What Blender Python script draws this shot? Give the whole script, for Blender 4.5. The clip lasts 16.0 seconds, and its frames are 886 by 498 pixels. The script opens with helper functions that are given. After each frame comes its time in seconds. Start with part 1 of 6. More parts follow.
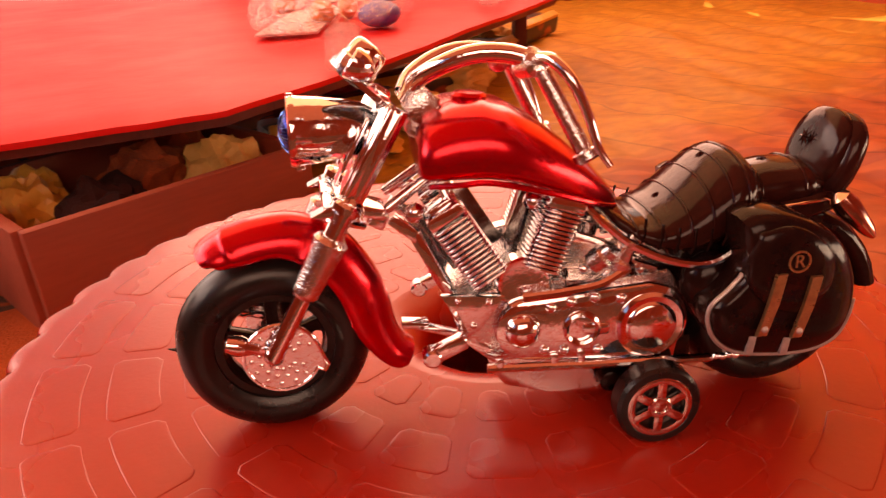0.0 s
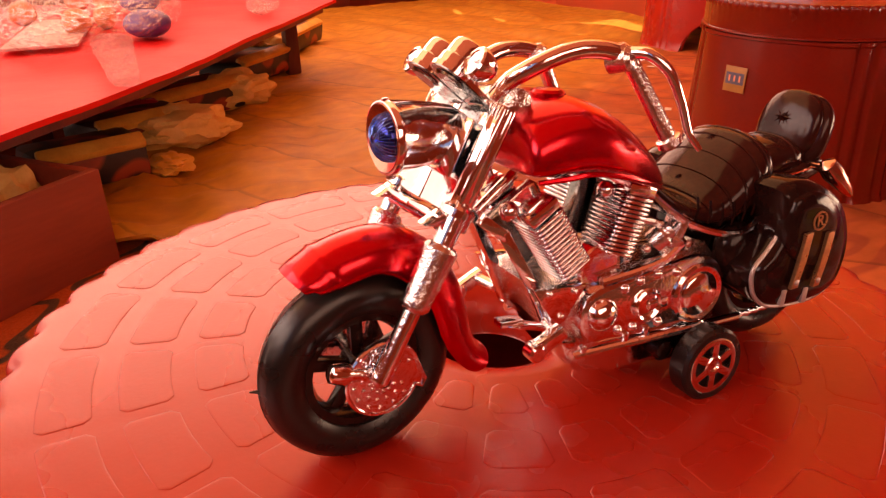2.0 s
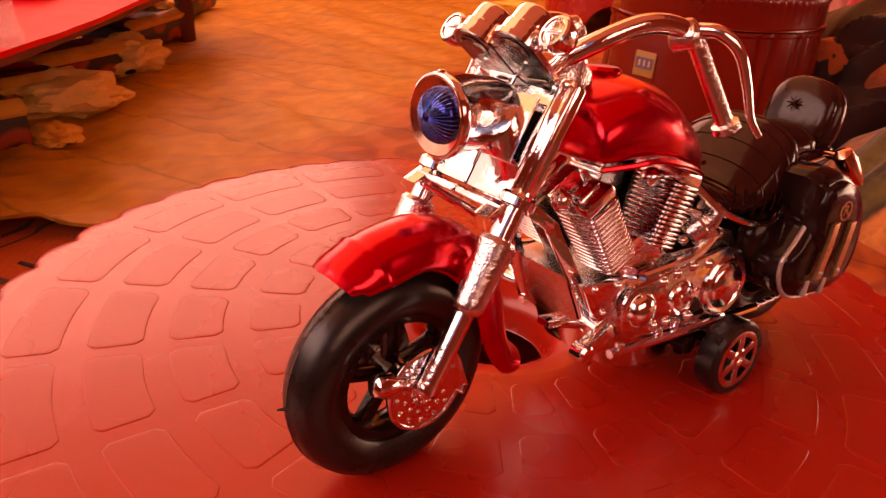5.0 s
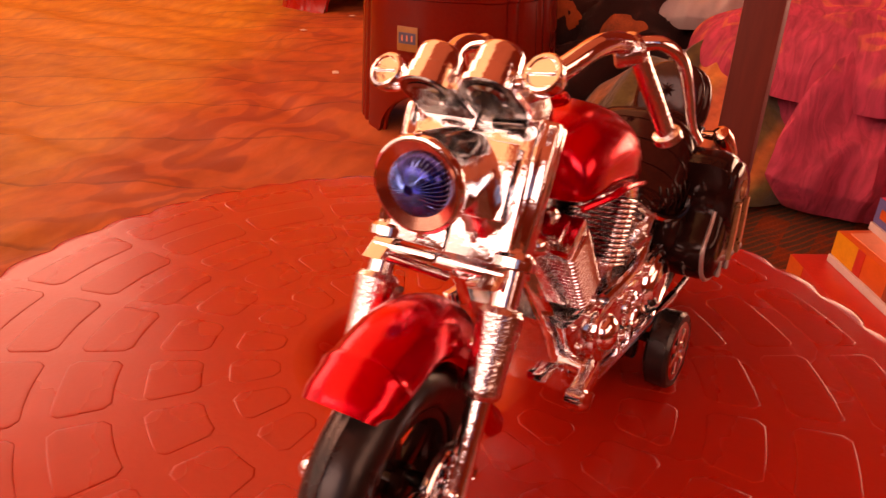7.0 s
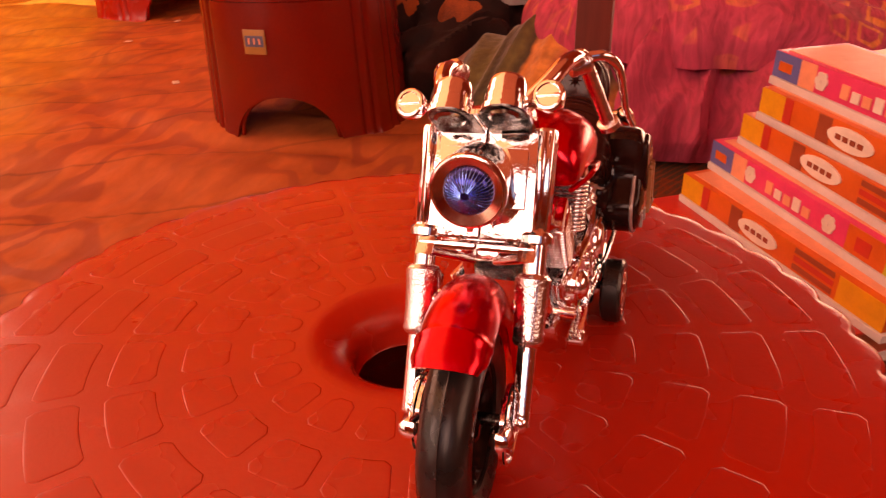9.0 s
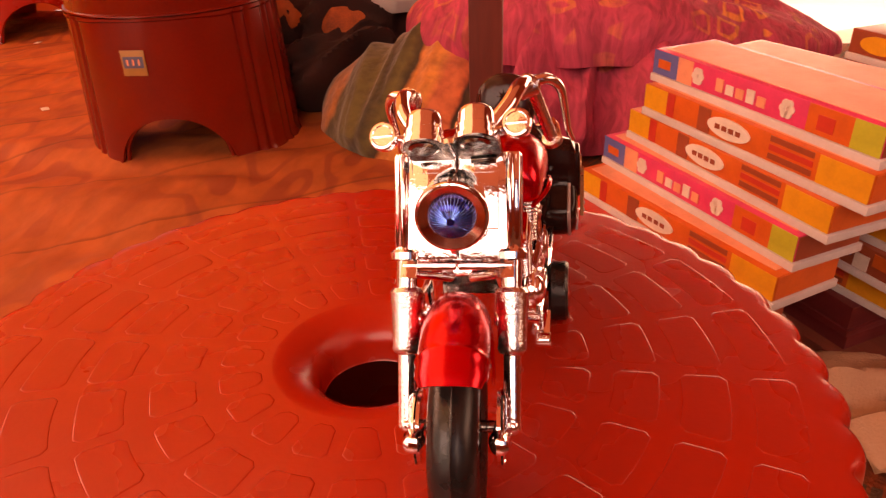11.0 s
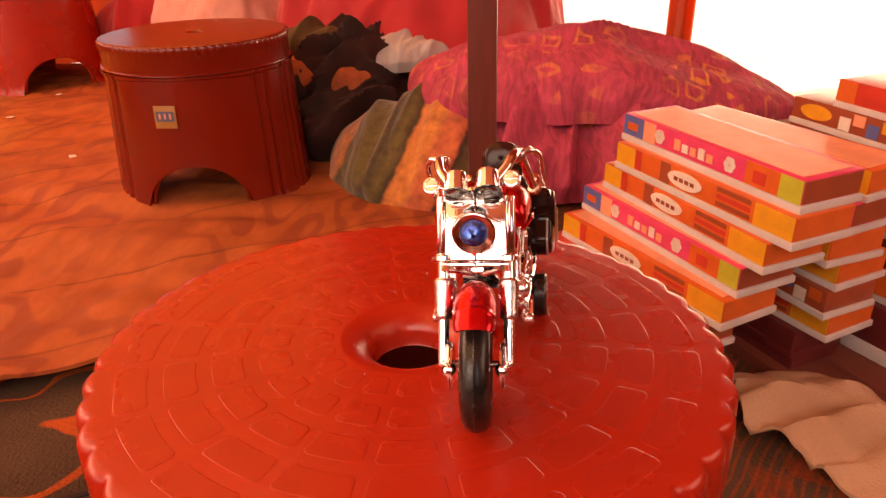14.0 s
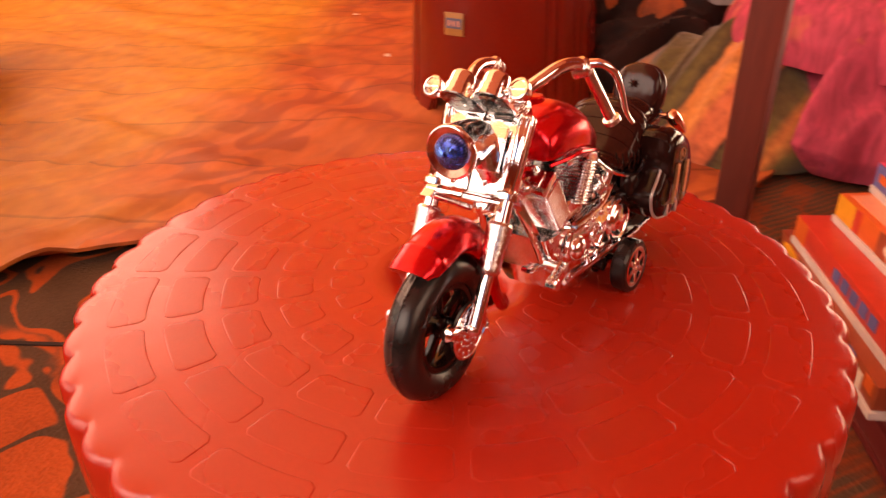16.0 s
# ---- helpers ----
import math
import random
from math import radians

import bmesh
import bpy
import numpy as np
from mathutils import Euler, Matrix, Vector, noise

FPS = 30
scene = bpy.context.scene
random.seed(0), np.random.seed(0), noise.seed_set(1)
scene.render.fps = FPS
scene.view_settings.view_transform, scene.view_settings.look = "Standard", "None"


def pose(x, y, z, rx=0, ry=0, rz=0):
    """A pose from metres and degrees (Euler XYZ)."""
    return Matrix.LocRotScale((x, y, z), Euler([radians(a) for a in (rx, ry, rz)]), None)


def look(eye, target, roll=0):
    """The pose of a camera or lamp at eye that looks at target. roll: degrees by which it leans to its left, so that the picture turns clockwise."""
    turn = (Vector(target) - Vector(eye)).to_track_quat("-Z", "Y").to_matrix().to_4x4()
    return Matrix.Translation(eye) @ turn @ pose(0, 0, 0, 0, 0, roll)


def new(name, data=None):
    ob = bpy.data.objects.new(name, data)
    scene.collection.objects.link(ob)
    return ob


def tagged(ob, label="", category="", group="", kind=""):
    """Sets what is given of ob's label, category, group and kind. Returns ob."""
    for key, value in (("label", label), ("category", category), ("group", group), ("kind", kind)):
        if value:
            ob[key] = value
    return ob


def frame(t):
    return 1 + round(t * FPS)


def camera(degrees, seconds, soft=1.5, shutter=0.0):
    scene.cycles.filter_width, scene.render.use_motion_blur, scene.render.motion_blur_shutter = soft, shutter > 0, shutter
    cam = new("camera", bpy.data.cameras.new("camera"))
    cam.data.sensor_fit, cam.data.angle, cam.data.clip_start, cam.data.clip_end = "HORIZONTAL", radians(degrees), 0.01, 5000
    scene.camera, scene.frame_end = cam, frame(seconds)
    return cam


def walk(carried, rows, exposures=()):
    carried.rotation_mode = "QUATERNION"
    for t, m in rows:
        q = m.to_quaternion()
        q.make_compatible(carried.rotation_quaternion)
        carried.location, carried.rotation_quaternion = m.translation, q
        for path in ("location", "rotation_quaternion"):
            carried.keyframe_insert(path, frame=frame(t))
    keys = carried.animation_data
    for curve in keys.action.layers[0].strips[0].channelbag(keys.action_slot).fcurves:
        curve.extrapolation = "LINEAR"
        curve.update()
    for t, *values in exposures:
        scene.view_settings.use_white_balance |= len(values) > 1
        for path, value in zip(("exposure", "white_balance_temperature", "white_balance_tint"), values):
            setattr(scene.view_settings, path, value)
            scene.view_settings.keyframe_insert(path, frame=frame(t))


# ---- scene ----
cam = camera(63.86, 16.0, soft=1.3, shutter=0.5)
PATH = [
    (0, (0.01470, -0.12971, 0.09983), (0.1789, 0.7593, -0.3276), -3.43),
    (0.5, (-0.00634, -0.12590, 0.09979), (0.2566, 0.7356, -0.3345), -2.43),
    (1, (-0.02451, -0.11852, 0.10063), (0.3406, 0.7041, -0.3352), -1.91),
    (1.5, (-0.03913, -0.10720, 0.10220), (0.4180, 0.6722, -0.3263), -2.00),
    (2, (-0.04158, -0.10689, 0.10061), (0.4226, 0.6674, -0.3295), -1.35),
    (2.5, (-0.04210, -0.10941, 0.10321), (0.4230, 0.6682, -0.3200), -1.64),
    (3, (-0.04398, -0.10758, 0.10001), (0.4142, 0.6698, -0.3311), -1.18),
    (3.5, (-0.04302, -0.10619, 0.09653), (0.4136, 0.6647, -0.3476), -0.52),
    (3.7, (-0.04376, -0.10064, 0.09777), (0.4246, 0.6525, -0.3642), 0.38),
    (5.8, (-0.05896, -0.06536, 0.09574), (0.6256, 0.5076, -0.3550), 2.16),
    (6, (-0.05614, -0.05977, 0.09617), (0.6579, 0.4698, -0.3617), 1.93),
    (6.5, (-0.05345, -0.05727, 0.09976), (0.6882, 0.4178, -0.3738), 1.13),
    (7, (-0.05936, -0.04275, 0.10100), (0.7077, 0.3886, -0.3740), 0.95),
    (7.5, (-0.06593, -0.03467, 0.09799), (0.7081, 0.3649, -0.3931), 1.09),
    (8, (-0.07442, -0.03190, 0.10461), (0.7259, 0.3145, -0.3848), 0.43),
    (8.5, (-0.08361, -0.02718, 0.11008), (0.7326, 0.2605, -0.3909), -0.42),
    (8.7, (-0.08750, -0.02584, 0.11238), (0.7364, 0.2430, -0.3866), -1.08),
    (10.8, (-0.09965, -0.01325, 0.12116), (0.7633, 0.1013, -0.3710), -2.63),
    (11, (-0.09973, -0.00969, 0.12240), (0.7639, 0.0877, -0.3721), -2.30),
    (11.5, (-0.09997, -0.00405, 0.12379), (0.7712, 0.0521, -0.3640), -1.93),
    (12, (-0.10059, 0.00468, 0.12336), (0.7712, 0.0231, -0.3662), -1.27),
    (12.5, (-0.09925, 0.01066, 0.12398), (0.7738, -0.0280, -0.3620), -1.56),
    (13, (-0.10855, 0.01511, 0.12563), (0.7681, 0.0099, -0.3555), -2.76),
    (13.5, (-0.15418, -0.00010, 0.14093), (0.7279, 0.0729, -0.3245), -2.28),
    (14, (-0.18206, -0.00791, 0.15420), (0.7136, 0.0770, -0.2823), -1.45),
    (14.5, (-0.17963, -0.01822, 0.14562), (0.6817, 0.1763, -0.3238), -1.76),
    (15, (-0.16481, -0.03914, 0.14004), (0.6651, 0.2253, -0.3513), -1.37),
    (15.5, (-0.14568, -0.05590, 0.13379), (0.6439, 0.2824, -0.3782), -0.47),
    (16, (-0.11594, -0.08235, 0.12818), (0.6000, 0.4021, -0.3746), -1.92),
]
walk(cam, [(t, look(eye, target, roll)) for t, eye, target, roll in PATH], [(0.0, 0.61, 7700, 31), (3.7, 0.51, 8050, 45), (6.0, 0.22, 9200, 58), (8.0, 0.26, 9300, 58), (11.0, 0.44, 8850, 39), (12.5, 0.44, 8350, 35), (14.0, 0.58, 7850, 22), (14.5, 0.60, 7600, 19), (15.0, 0.79, 7350, 17), (16.0, 0.78, 7400, 21)])

FLOOR = -0.225

# ---- world and light ----
world = bpy.data.worlds.new("sky")
scene.world = world
world.use_nodes = True
wn = world.node_tree.nodes
sky = wn.new("ShaderNodeTexSky")
sky.sky_type = "NISHITA"
sky.sun_disc = False
sky.sun_elevation = radians(52)
sky.sun_rotation = radians(120)
world.node_tree.links.new(sky.outputs["Color"], wn["Background"].inputs["Color"])
wn["Background"].inputs["Strength"].default_value = 0.1

sun_data = bpy.data.lights.new("sun", "SUN")
sun_data.energy = 5.0
sun_data.angle = radians(0.5)
sun_data.color = (1.0, 0.93, 0.82)
sun = new("sun", sun_data)
sun.matrix_world = look((1.5, -0.9, 2.2), (0, 0, 0))


def opening_light(name, eye, target, w, h, energy, color):
    d = bpy.data.lights.new(name, "AREA")
    d.shape, d.size, d.size_y, d.energy, d.color = "RECTANGLE", w, h, energy, color
    ob = new(name, d)
    ob.matrix_world = look(eye, target)
    return ob


opening_light("north_opening_light", (0.45, 2.3, 0.95), (0.1, 0.1, 0.0), 2.0, 1.0, 19, (1.0, 0.52, 0.34))
opening_light("west_opening_light", (-1.52, 0.55, 1.02), (0.0, 0.3, 0.1), 2.5, 0.8, 18, (1.0, 0.79, 0.69))
# Added fill lamp: the south wall is closed, this brightens the motorcycle's side.
opening_light("south_fill_light", (-0.1, -1.4, 0.65), (0.05, 0.0, 0.0), 1.2, 0.6, 5.5, (1.0, 0.70, 0.52))
opening_light("east_opening_light", (1.66, -0.66, 0.02), (0.3, -0.2, -0.12), 1.1, 0.36, 7, (1.0, 0.74, 0.5))

# ---- materials ----


def material(name, a, b=None, rough=0.5, metal=0.0, scale=30.0, fine=260.0, bump=0.0, bump_scale=None, rvar=0.1, detail=4.0,
             coat=0.0, stretch=None, translucent=0.0, sheen=0.0, spec=0.5):
    """Two-scale noise between the colours a and b, uneven gloss and a fine relief. Scales are per metre."""
    m = bpy.data.materials.new(name)
    m.use_nodes = True
    n, l = m.node_tree.nodes, m.node_tree.links
    p = n["Principled BSDF"]
    b = b or tuple(c * 0.75 for c in a)
    tc = n.new("ShaderNodeTexCoord")
    src = tc.outputs["Object"]
    if stretch:
        mp = n.new("ShaderNodeMapping")
        mp.inputs["Scale"].default_value = stretch
        l.new(src, mp.inputs["Vector"])
        src = mp.outputs["Vector"]
    n1 = n.new("ShaderNodeTexNoise")
    n1.inputs["Scale"].default_value = scale
    n1.inputs["Detail"].default_value = detail
    l.new(src, n1.inputs["Vector"])
    n2 = n.new("ShaderNodeTexNoise")
    n2.inputs["Scale"].default_value = fine
    n2.inputs["Detail"].default_value = 3.0
    l.new(src, n2.inputs["Vector"])
    add = n.new("ShaderNodeMath")
    add.operation = "MULTIPLY_ADD"
    add.inputs[1].default_value = 0.35
    l.new(n2.outputs["Fac"], add.inputs[0])
    l.new(n1.outputs["Fac"], add.inputs[2])
    ramp = n.new("ShaderNodeValToRGB")
    ramp.color_ramp.elements[0].position = 0.45
    ramp.color_ramp.elements[1].position = 0.88
    ramp.color_ramp.elements[0].color = (*a, 1)
    ramp.color_ramp.elements[1].color = (*b, 1)
    l.new(add.outputs[0], ramp.inputs["Fac"])
    l.new(ramp.outputs["Color"], p.inputs["Base Color"])
    rr = n.new("ShaderNodeMapRange")
    rr.inputs["To Min"].default_value = max(0.02, rough - rvar)
    rr.inputs["To Max"].default_value = min(1.0, rough + rvar)
    l.new(n1.outputs["Fac"], rr.inputs["Value"])
    l.new(rr.outputs["Result"], p.inputs["Roughness"])
    p.inputs["Metallic"].default_value = metal
    p.inputs["Coat Weight"].default_value = coat
    p.inputs["Coat Roughness"].default_value = 0.06
    p.inputs["Sheen Weight"].default_value = sheen
    p.inputs["Specular IOR Level"].default_value = spec
    if bump:
        nb = n.new("ShaderNodeTexNoise")
        nb.inputs["Scale"].default_value = bump_scale or fine
        nb.inputs["Detail"].default_value = 3.0
        l.new(src, nb.inputs["Vector"])
        bn = n.new("ShaderNodeBump")
        bn.inputs["Strength"].default_value = 1.0
        bn.inputs["Distance"].default_value = bump
        l.new(nb.outputs["Fac"], bn.inputs["Height"])
        l.new(bn.outputs["Normal"], p.inputs["Normal"])
    if translucent:
        tr = n.new("ShaderNodeBsdfTranslucent")
        l.new(ramp.outputs["Color"], tr.inputs["Color"])
        mx = n.new("ShaderNodeMixShader")
        mx.inputs["Fac"].default_value = translucent
        l.new(p.outputs["BSDF"], mx.inputs[1])
        l.new(tr.outputs["BSDF"], mx.inputs[2])
        l.new(mx.outputs["Shader"], n["Material Output"].inputs["Surface"])
    return m


def motif_material(name, ground, motif, scale, rough=0.7, ring=0.5, width=0.09, bump=0.0004, warp=0.0, wear=0.5, wear_scale=12.0, square=False, sparse=0.0, crinkle=0.0):
    """Scattered ring and scroll motifs on a ground colour, as printed cloth and linoleum have."""
    m = bpy.data.materials.new(name)
    m.use_nodes = True
    n, l = m.node_tree.nodes, m.node_tree.links
    p = n["Principled BSDF"]
    p.inputs["Roughness"].default_value = rough
    tc = n.new("ShaderNodeTexCoord")
    src = tc.outputs["Object"]
    if warp:
        nw = n.new("ShaderNodeTexNoise")
        nw.inputs["Scale"].default_value = scale * 0.6
        l.new(src, nw.inputs["Vector"])
        va = n.new("ShaderNodeVectorMath")
        va.operation = "MULTIPLY_ADD"
        va.inputs[1].default_value = (warp, warp, warp)
        l.new(nw.outputs["Color"], va.inputs[0])
        l.new(src, va.inputs[2])
        src = va.outputs["Vector"]
    v = n.new("ShaderNodeTexVoronoi")
    v.inputs["Scale"].default_value = scale
    v.inputs["Randomness"].default_value = 0.3 if square else 0.7
    if square:
        v.distance = "CHEBYCHEV"
    l.new(src, v.inputs["Vector"])
    s = n.new("ShaderNodeMath")
    s.operation = "SUBTRACT"
    s.inputs[1].default_value = ring
    l.new(v.outputs["Distance"], s.inputs[0])
    ab = n.new("ShaderNodeMath")
    ab.operation = "ABSOLUTE"
    l.new(s.outputs[0], ab.inputs[0])
    lt = n.new("ShaderNodeMapRange")
    lt.inputs["From Min"].default_value = width * 0.6
    lt.inputs["From Max"].default_value = width * 1.3
    lt.inputs["To Min"].default_value = 1.0
    lt.inputs["To Max"].default_value = 0.0
    l.new(ab.outputs[0], lt.inputs["Value"])
    nz = n.new("ShaderNodeTexNoise")
    nz.inputs["Scale"].default_value = wear_scale
    nz.inputs["Detail"].default_value = 6.0
    l.new(tc.outputs["Object"], nz.inputs["Vector"])
    wr = n.new("ShaderNodeMapRange")
    wr.inputs["From Min"].default_value = 0.35 + sparse
    wr.inputs["From Max"].default_value = 0.6 + sparse * 0.5
    wr.inputs["To Min"].default_value = 1.0 - wear
    l.new(nz.outputs["Fac"], wr.inputs["Value"])
    mu = n.new("ShaderNodeMath")
    mu.operation = "MULTIPLY"
    l.new(lt.outputs["Result"], mu.inputs[0])
    l.new(wr.outputs["Result"], mu.inputs[1])
    g = n.new("ShaderNodeValToRGB")
    g.color_ramp.elements[0].position, g.color_ramp.elements[1].position = 0.3, 0.7
    g.color_ramp.elements[0].color = (*[c * 0.7 for c in ground], 1)
    g.color_ramp.elements[1].color = (*ground, 1)
    n3 = n.new("ShaderNodeTexNoise")
    n3.inputs["Scale"].default_value = wear_scale * 7
    n3.inputs["Detail"].default_value = 4.0
    l.new(tc.outputs["Object"], n3.inputs["Vector"])
    l.new(n3.outputs["Fac"], g.inputs["Fac"])
    mx = n.new("ShaderNodeMix")
    mx.data_type = "RGBA"
    l.new(mu.outputs[0], mx.inputs["Factor"])
    l.new(g.outputs["Color"], mx.inputs["A"])
    mx.inputs["B"].default_value = (*motif, 1)
    bn = n.new("ShaderNodeBump")
    bn.inputs["Distance"].default_value = bump
    l.new(n3.outputs["Fac"], bn.inputs["Height"])
    if crinkle:
        # gauze gathered into fine wavering creases, their shade put into the colour too
        mp = n.new("ShaderNodeMapping")
        mp.inputs["Scale"].default_value = (60, 150, 22)
        mp.inputs["Rotation"].default_value = (0.25, 0.15, 0.4)
        l.new(src, mp.inputs["Vector"])
        cr = n.new("ShaderNodeTexNoise")
        cr.inputs["Scale"].default_value = 1.0
        cr.inputs["Detail"].default_value = 4.0
        cr.inputs["Distortion"].default_value = 0.6
        l.new(mp.outputs["Vector"], cr.inputs["Vector"])
        cm = n.new("ShaderNodeMapRange")
        cm.inputs["From Min"].default_value, cm.inputs["From Max"].default_value = 0.36, 0.6
        cm.inputs["To Min"].default_value = 1.0 - 0.55 * crinkle
        l.new(cr.outputs["Fac"], cm.inputs["Value"])
        mul = n.new("ShaderNodeMix")
        mul.data_type = "RGBA"
        mul.blend_type = "MULTIPLY"
        mul.inputs["Factor"].default_value = 1.0
        l.new(mx.outputs["Result"], mul.inputs["A"])
        l.new(cm.outputs["Result"], mul.inputs["B"])
        l.new(mul.outputs["Result"], p.inputs["Base Color"])
        b2 = n.new("ShaderNodeBump")
        b2.inputs["Distance"].default_value = 0.004 * crinkle
        l.new(cr.outputs["Fac"], b2.inputs["Height"])
        l.new(bn.outputs["Normal"], b2.inputs["Normal"])
        l.new(b2.outputs["Normal"], p.inputs["Normal"])
    else:
        l.new(mx.outputs["Result"], p.inputs["Base Color"])
        l.new(bn.outputs["Normal"], p.inputs["Normal"])
    return m


def grain_material(name, ground, motif, stretch, scale, lines, rough=0.5, amount=0.7, board=0.145, first=0.495):
    """Swirling contour lines, as a printed wood-grain or scroll pattern has, with a worn ground."""
    m = bpy.data.materials.new(name)
    m.use_nodes = True
    n, l = m.node_tree.nodes, m.node_tree.links
    p = n["Principled BSDF"]
    p.inputs["Roughness"].default_value = rough
    p.inputs["Specular IOR Level"].default_value = 0.2
    tc = n.new("ShaderNodeTexCoord")
    mp = n.new("ShaderNodeMapping")
    mp.inputs["Scale"].default_value = stretch
    mp.inputs["Rotation"].default_value = (0, 0, radians(25))
    l.new(tc.outputs["Object"], mp.inputs["Vector"])
    nz = n.new("ShaderNodeTexNoise")
    nz.inputs["Scale"].default_value = scale
    nz.inputs["Detail"].default_value = 1.5
    l.new(mp.outputs["Vector"], nz.inputs["Vector"])
    mu = n.new("ShaderNodeMath")
    mu.operation = "MULTIPLY"
    mu.inputs[1].default_value = lines
    l.new(nz.outputs["Fac"], mu.inputs[0])
    sn = n.new("ShaderNodeMath")
    sn.operation = "SINE"
    l.new(mu.outputs[0], sn.inputs[0])
    mr = n.new("ShaderNodeMapRange")
    mr.interpolation_type = "SMOOTHSTEP"
    mr.inputs["From Min"].default_value = 0.0
    mr.inputs["From Max"].default_value = 0.8
    mr.inputs["To Max"].default_value = amount
    l.new(sn.outputs[0], mr.inputs["Value"])
    wear = n.new("ShaderNodeTexNoise")
    wear.inputs["Scale"].default_value = 4.0
    wear.inputs["Detail"].default_value = 5.0
    l.new(tc.outputs["Object"], wear.inputs["Vector"])
    wm = n.new("ShaderNodeMapRange")
    wm.inputs["From Min"].default_value, wm.inputs["From Max"].default_value = 0.3, 0.52
    l.new(wear.outputs["Fac"], wm.inputs["Value"])
    f = n.new("ShaderNodeMath")
    f.operation = "MULTIPLY"
    l.new(mr.outputs["Result"], f.inputs[0])
    l.new(wm.outputs["Result"], f.inputs[1])
    n3 = n.new("ShaderNodeTexNoise")
    n3.inputs["Scale"].default_value = 26.0
    n3.inputs["Detail"].default_value = 5.0
    l.new(mp.outputs["Vector"], n3.inputs["Vector"])
    g = n.new("ShaderNodeValToRGB")
    g.color_ramp.elements[0].position, g.color_ramp.elements[1].position = 0.3, 0.7
    g.color_ramp.elements[0].color = (*[c * 0.72 for c in ground], 1)
    g.color_ramp.elements[1].color = (*ground, 1)
    l.new(n3.outputs["Fac"], g.inputs["Fac"])
    # the mat turns plain ochre towards its end by the table
    nb = n.new("ShaderNodeTexNoise")
    nb.inputs["Scale"].default_value = 5.0
    l.new(tc.outputs["Object"], nb.inputs["Vector"])
    da = n.new("ShaderNodeVectorMath")
    da.operation = "DOT_PRODUCT"
    da.inputs[1].default_value = (-0.5, 1.0, 0)
    l.new(tc.outputs["Object"], da.inputs[0])
    ya = n.new("ShaderNodeMath")
    ya.operation = "MULTIPLY_ADD"
    ya.inputs[1].default_value = 0.25
    l.new(nb.outputs["Fac"], ya.inputs[0])
    l.new(da.outputs["Value"], ya.inputs[2])
    br = n.new("ShaderNodeMapRange")
    br.interpolation_type = "SMOOTHSTEP"
    br.inputs["From Min"].default_value, br.inputs["From Max"].default_value = 0.48, 0.76
    l.new(ya.outputs[0], br.inputs["Value"])
    oc = n.new("ShaderNodeValToRGB")
    oc.color_ramp.elements[0].position, oc.color_ramp.elements[1].position = 0.3, 0.7
    oc.color_ramp.elements[0].color = (0.38, 0.170, 0.022, 1)
    oc.color_ramp.elements[1].color = (0.56, 0.280, 0.036, 1)
    l.new(n3.outputs["Fac"], oc.inputs["Fac"])
    mx = n.new("ShaderNodeMix")
    mx.data_type = "RGBA"
    l.new(f.outputs[0], mx.inputs["Factor"])
    l.new(g.outputs["Color"], mx.inputs["A"])
    mx.inputs["B"].default_value = (*motif, 1)
    yl = n.new("ShaderNodeMix")
    yl.data_type = "RGBA"
    l.new(br.outputs["Result"], yl.inputs["Factor"])
    l.new(mx.outputs["Result"], yl.inputs["A"])
    l.new(oc.outputs["Color"], yl.inputs["B"])
    # printed boards: straight dark joints across the mat and a small change of tone from board to board
    dot = n.new("ShaderNodeVectorMath")
    dot.operation = "DOT_PRODUCT"
    dot.inputs[1].default_value = (0.877 / board, 0.48 / board, 0)
    l.new(tc.outputs["Object"], dot.inputs[0])
    off = n.new("ShaderNodeMath")
    off.operation = "SUBTRACT"
    off.inputs[1].default_value = first / board
    l.new(dot.outputs["Value"], off.inputs[0])
    fr = n.new("ShaderNodeMath")
    fr.operation = "FRACT"
    l.new(off.outputs[0], fr.inputs[0])
    fl = n.new("ShaderNodeMath")
    fl.operation = "FLOOR"
    l.new(off.outputs[0], fl.inputs[0])
    wn1 = n.new("ShaderNodeTexWhiteNoise")
    wn1.noise_dimensions = "1D"
    l.new(fl.outputs[0], wn1.inputs["W"])
    tone = n.new("ShaderNodeMapRange")
    tone.inputs["To Min"].default_value, tone.inputs["To Max"].default_value = 0.93, 1.05
    l.new(wn1.outputs["Value"], tone.inputs["Value"])
    joint = n.new("ShaderNodeMapRange")
    joint.inputs["From Min"].default_value, joint.inputs["From Max"].default_value = 0.02, 0.045
    joint.inputs["To Min"].default_value = 0.66
    l.new(fr.outputs[0], joint.inputs["Value"])
    tj = n.new("ShaderNodeMath")
    tj.operation = "MULTIPLY"
    l.new(tone.outputs["Result"], tj.inputs[0])
    l.new(joint.outputs["Result"], tj.inputs[1])
    boards = n.new("ShaderNodeMix")
    boards.data_type = "RGBA"
    boards.blend_type = "MULTIPLY"
    boards.inputs["Factor"].default_value = 1.0
    l.new(yl.outputs["Result"], boards.inputs["A"])
    l.new(tj.outputs[0], boards.inputs["B"])
    l.new(boards.outputs["Result"], p.inputs["Base Color"])
    bn = n.new("ShaderNodeBump")
    bn.inputs["Distance"].default_value = 0.0012
    l.new(n3.outputs["Fac"], bn.inputs["Height"])
    l.new(bn.outputs["Normal"], p.inputs["Normal"])
    return m


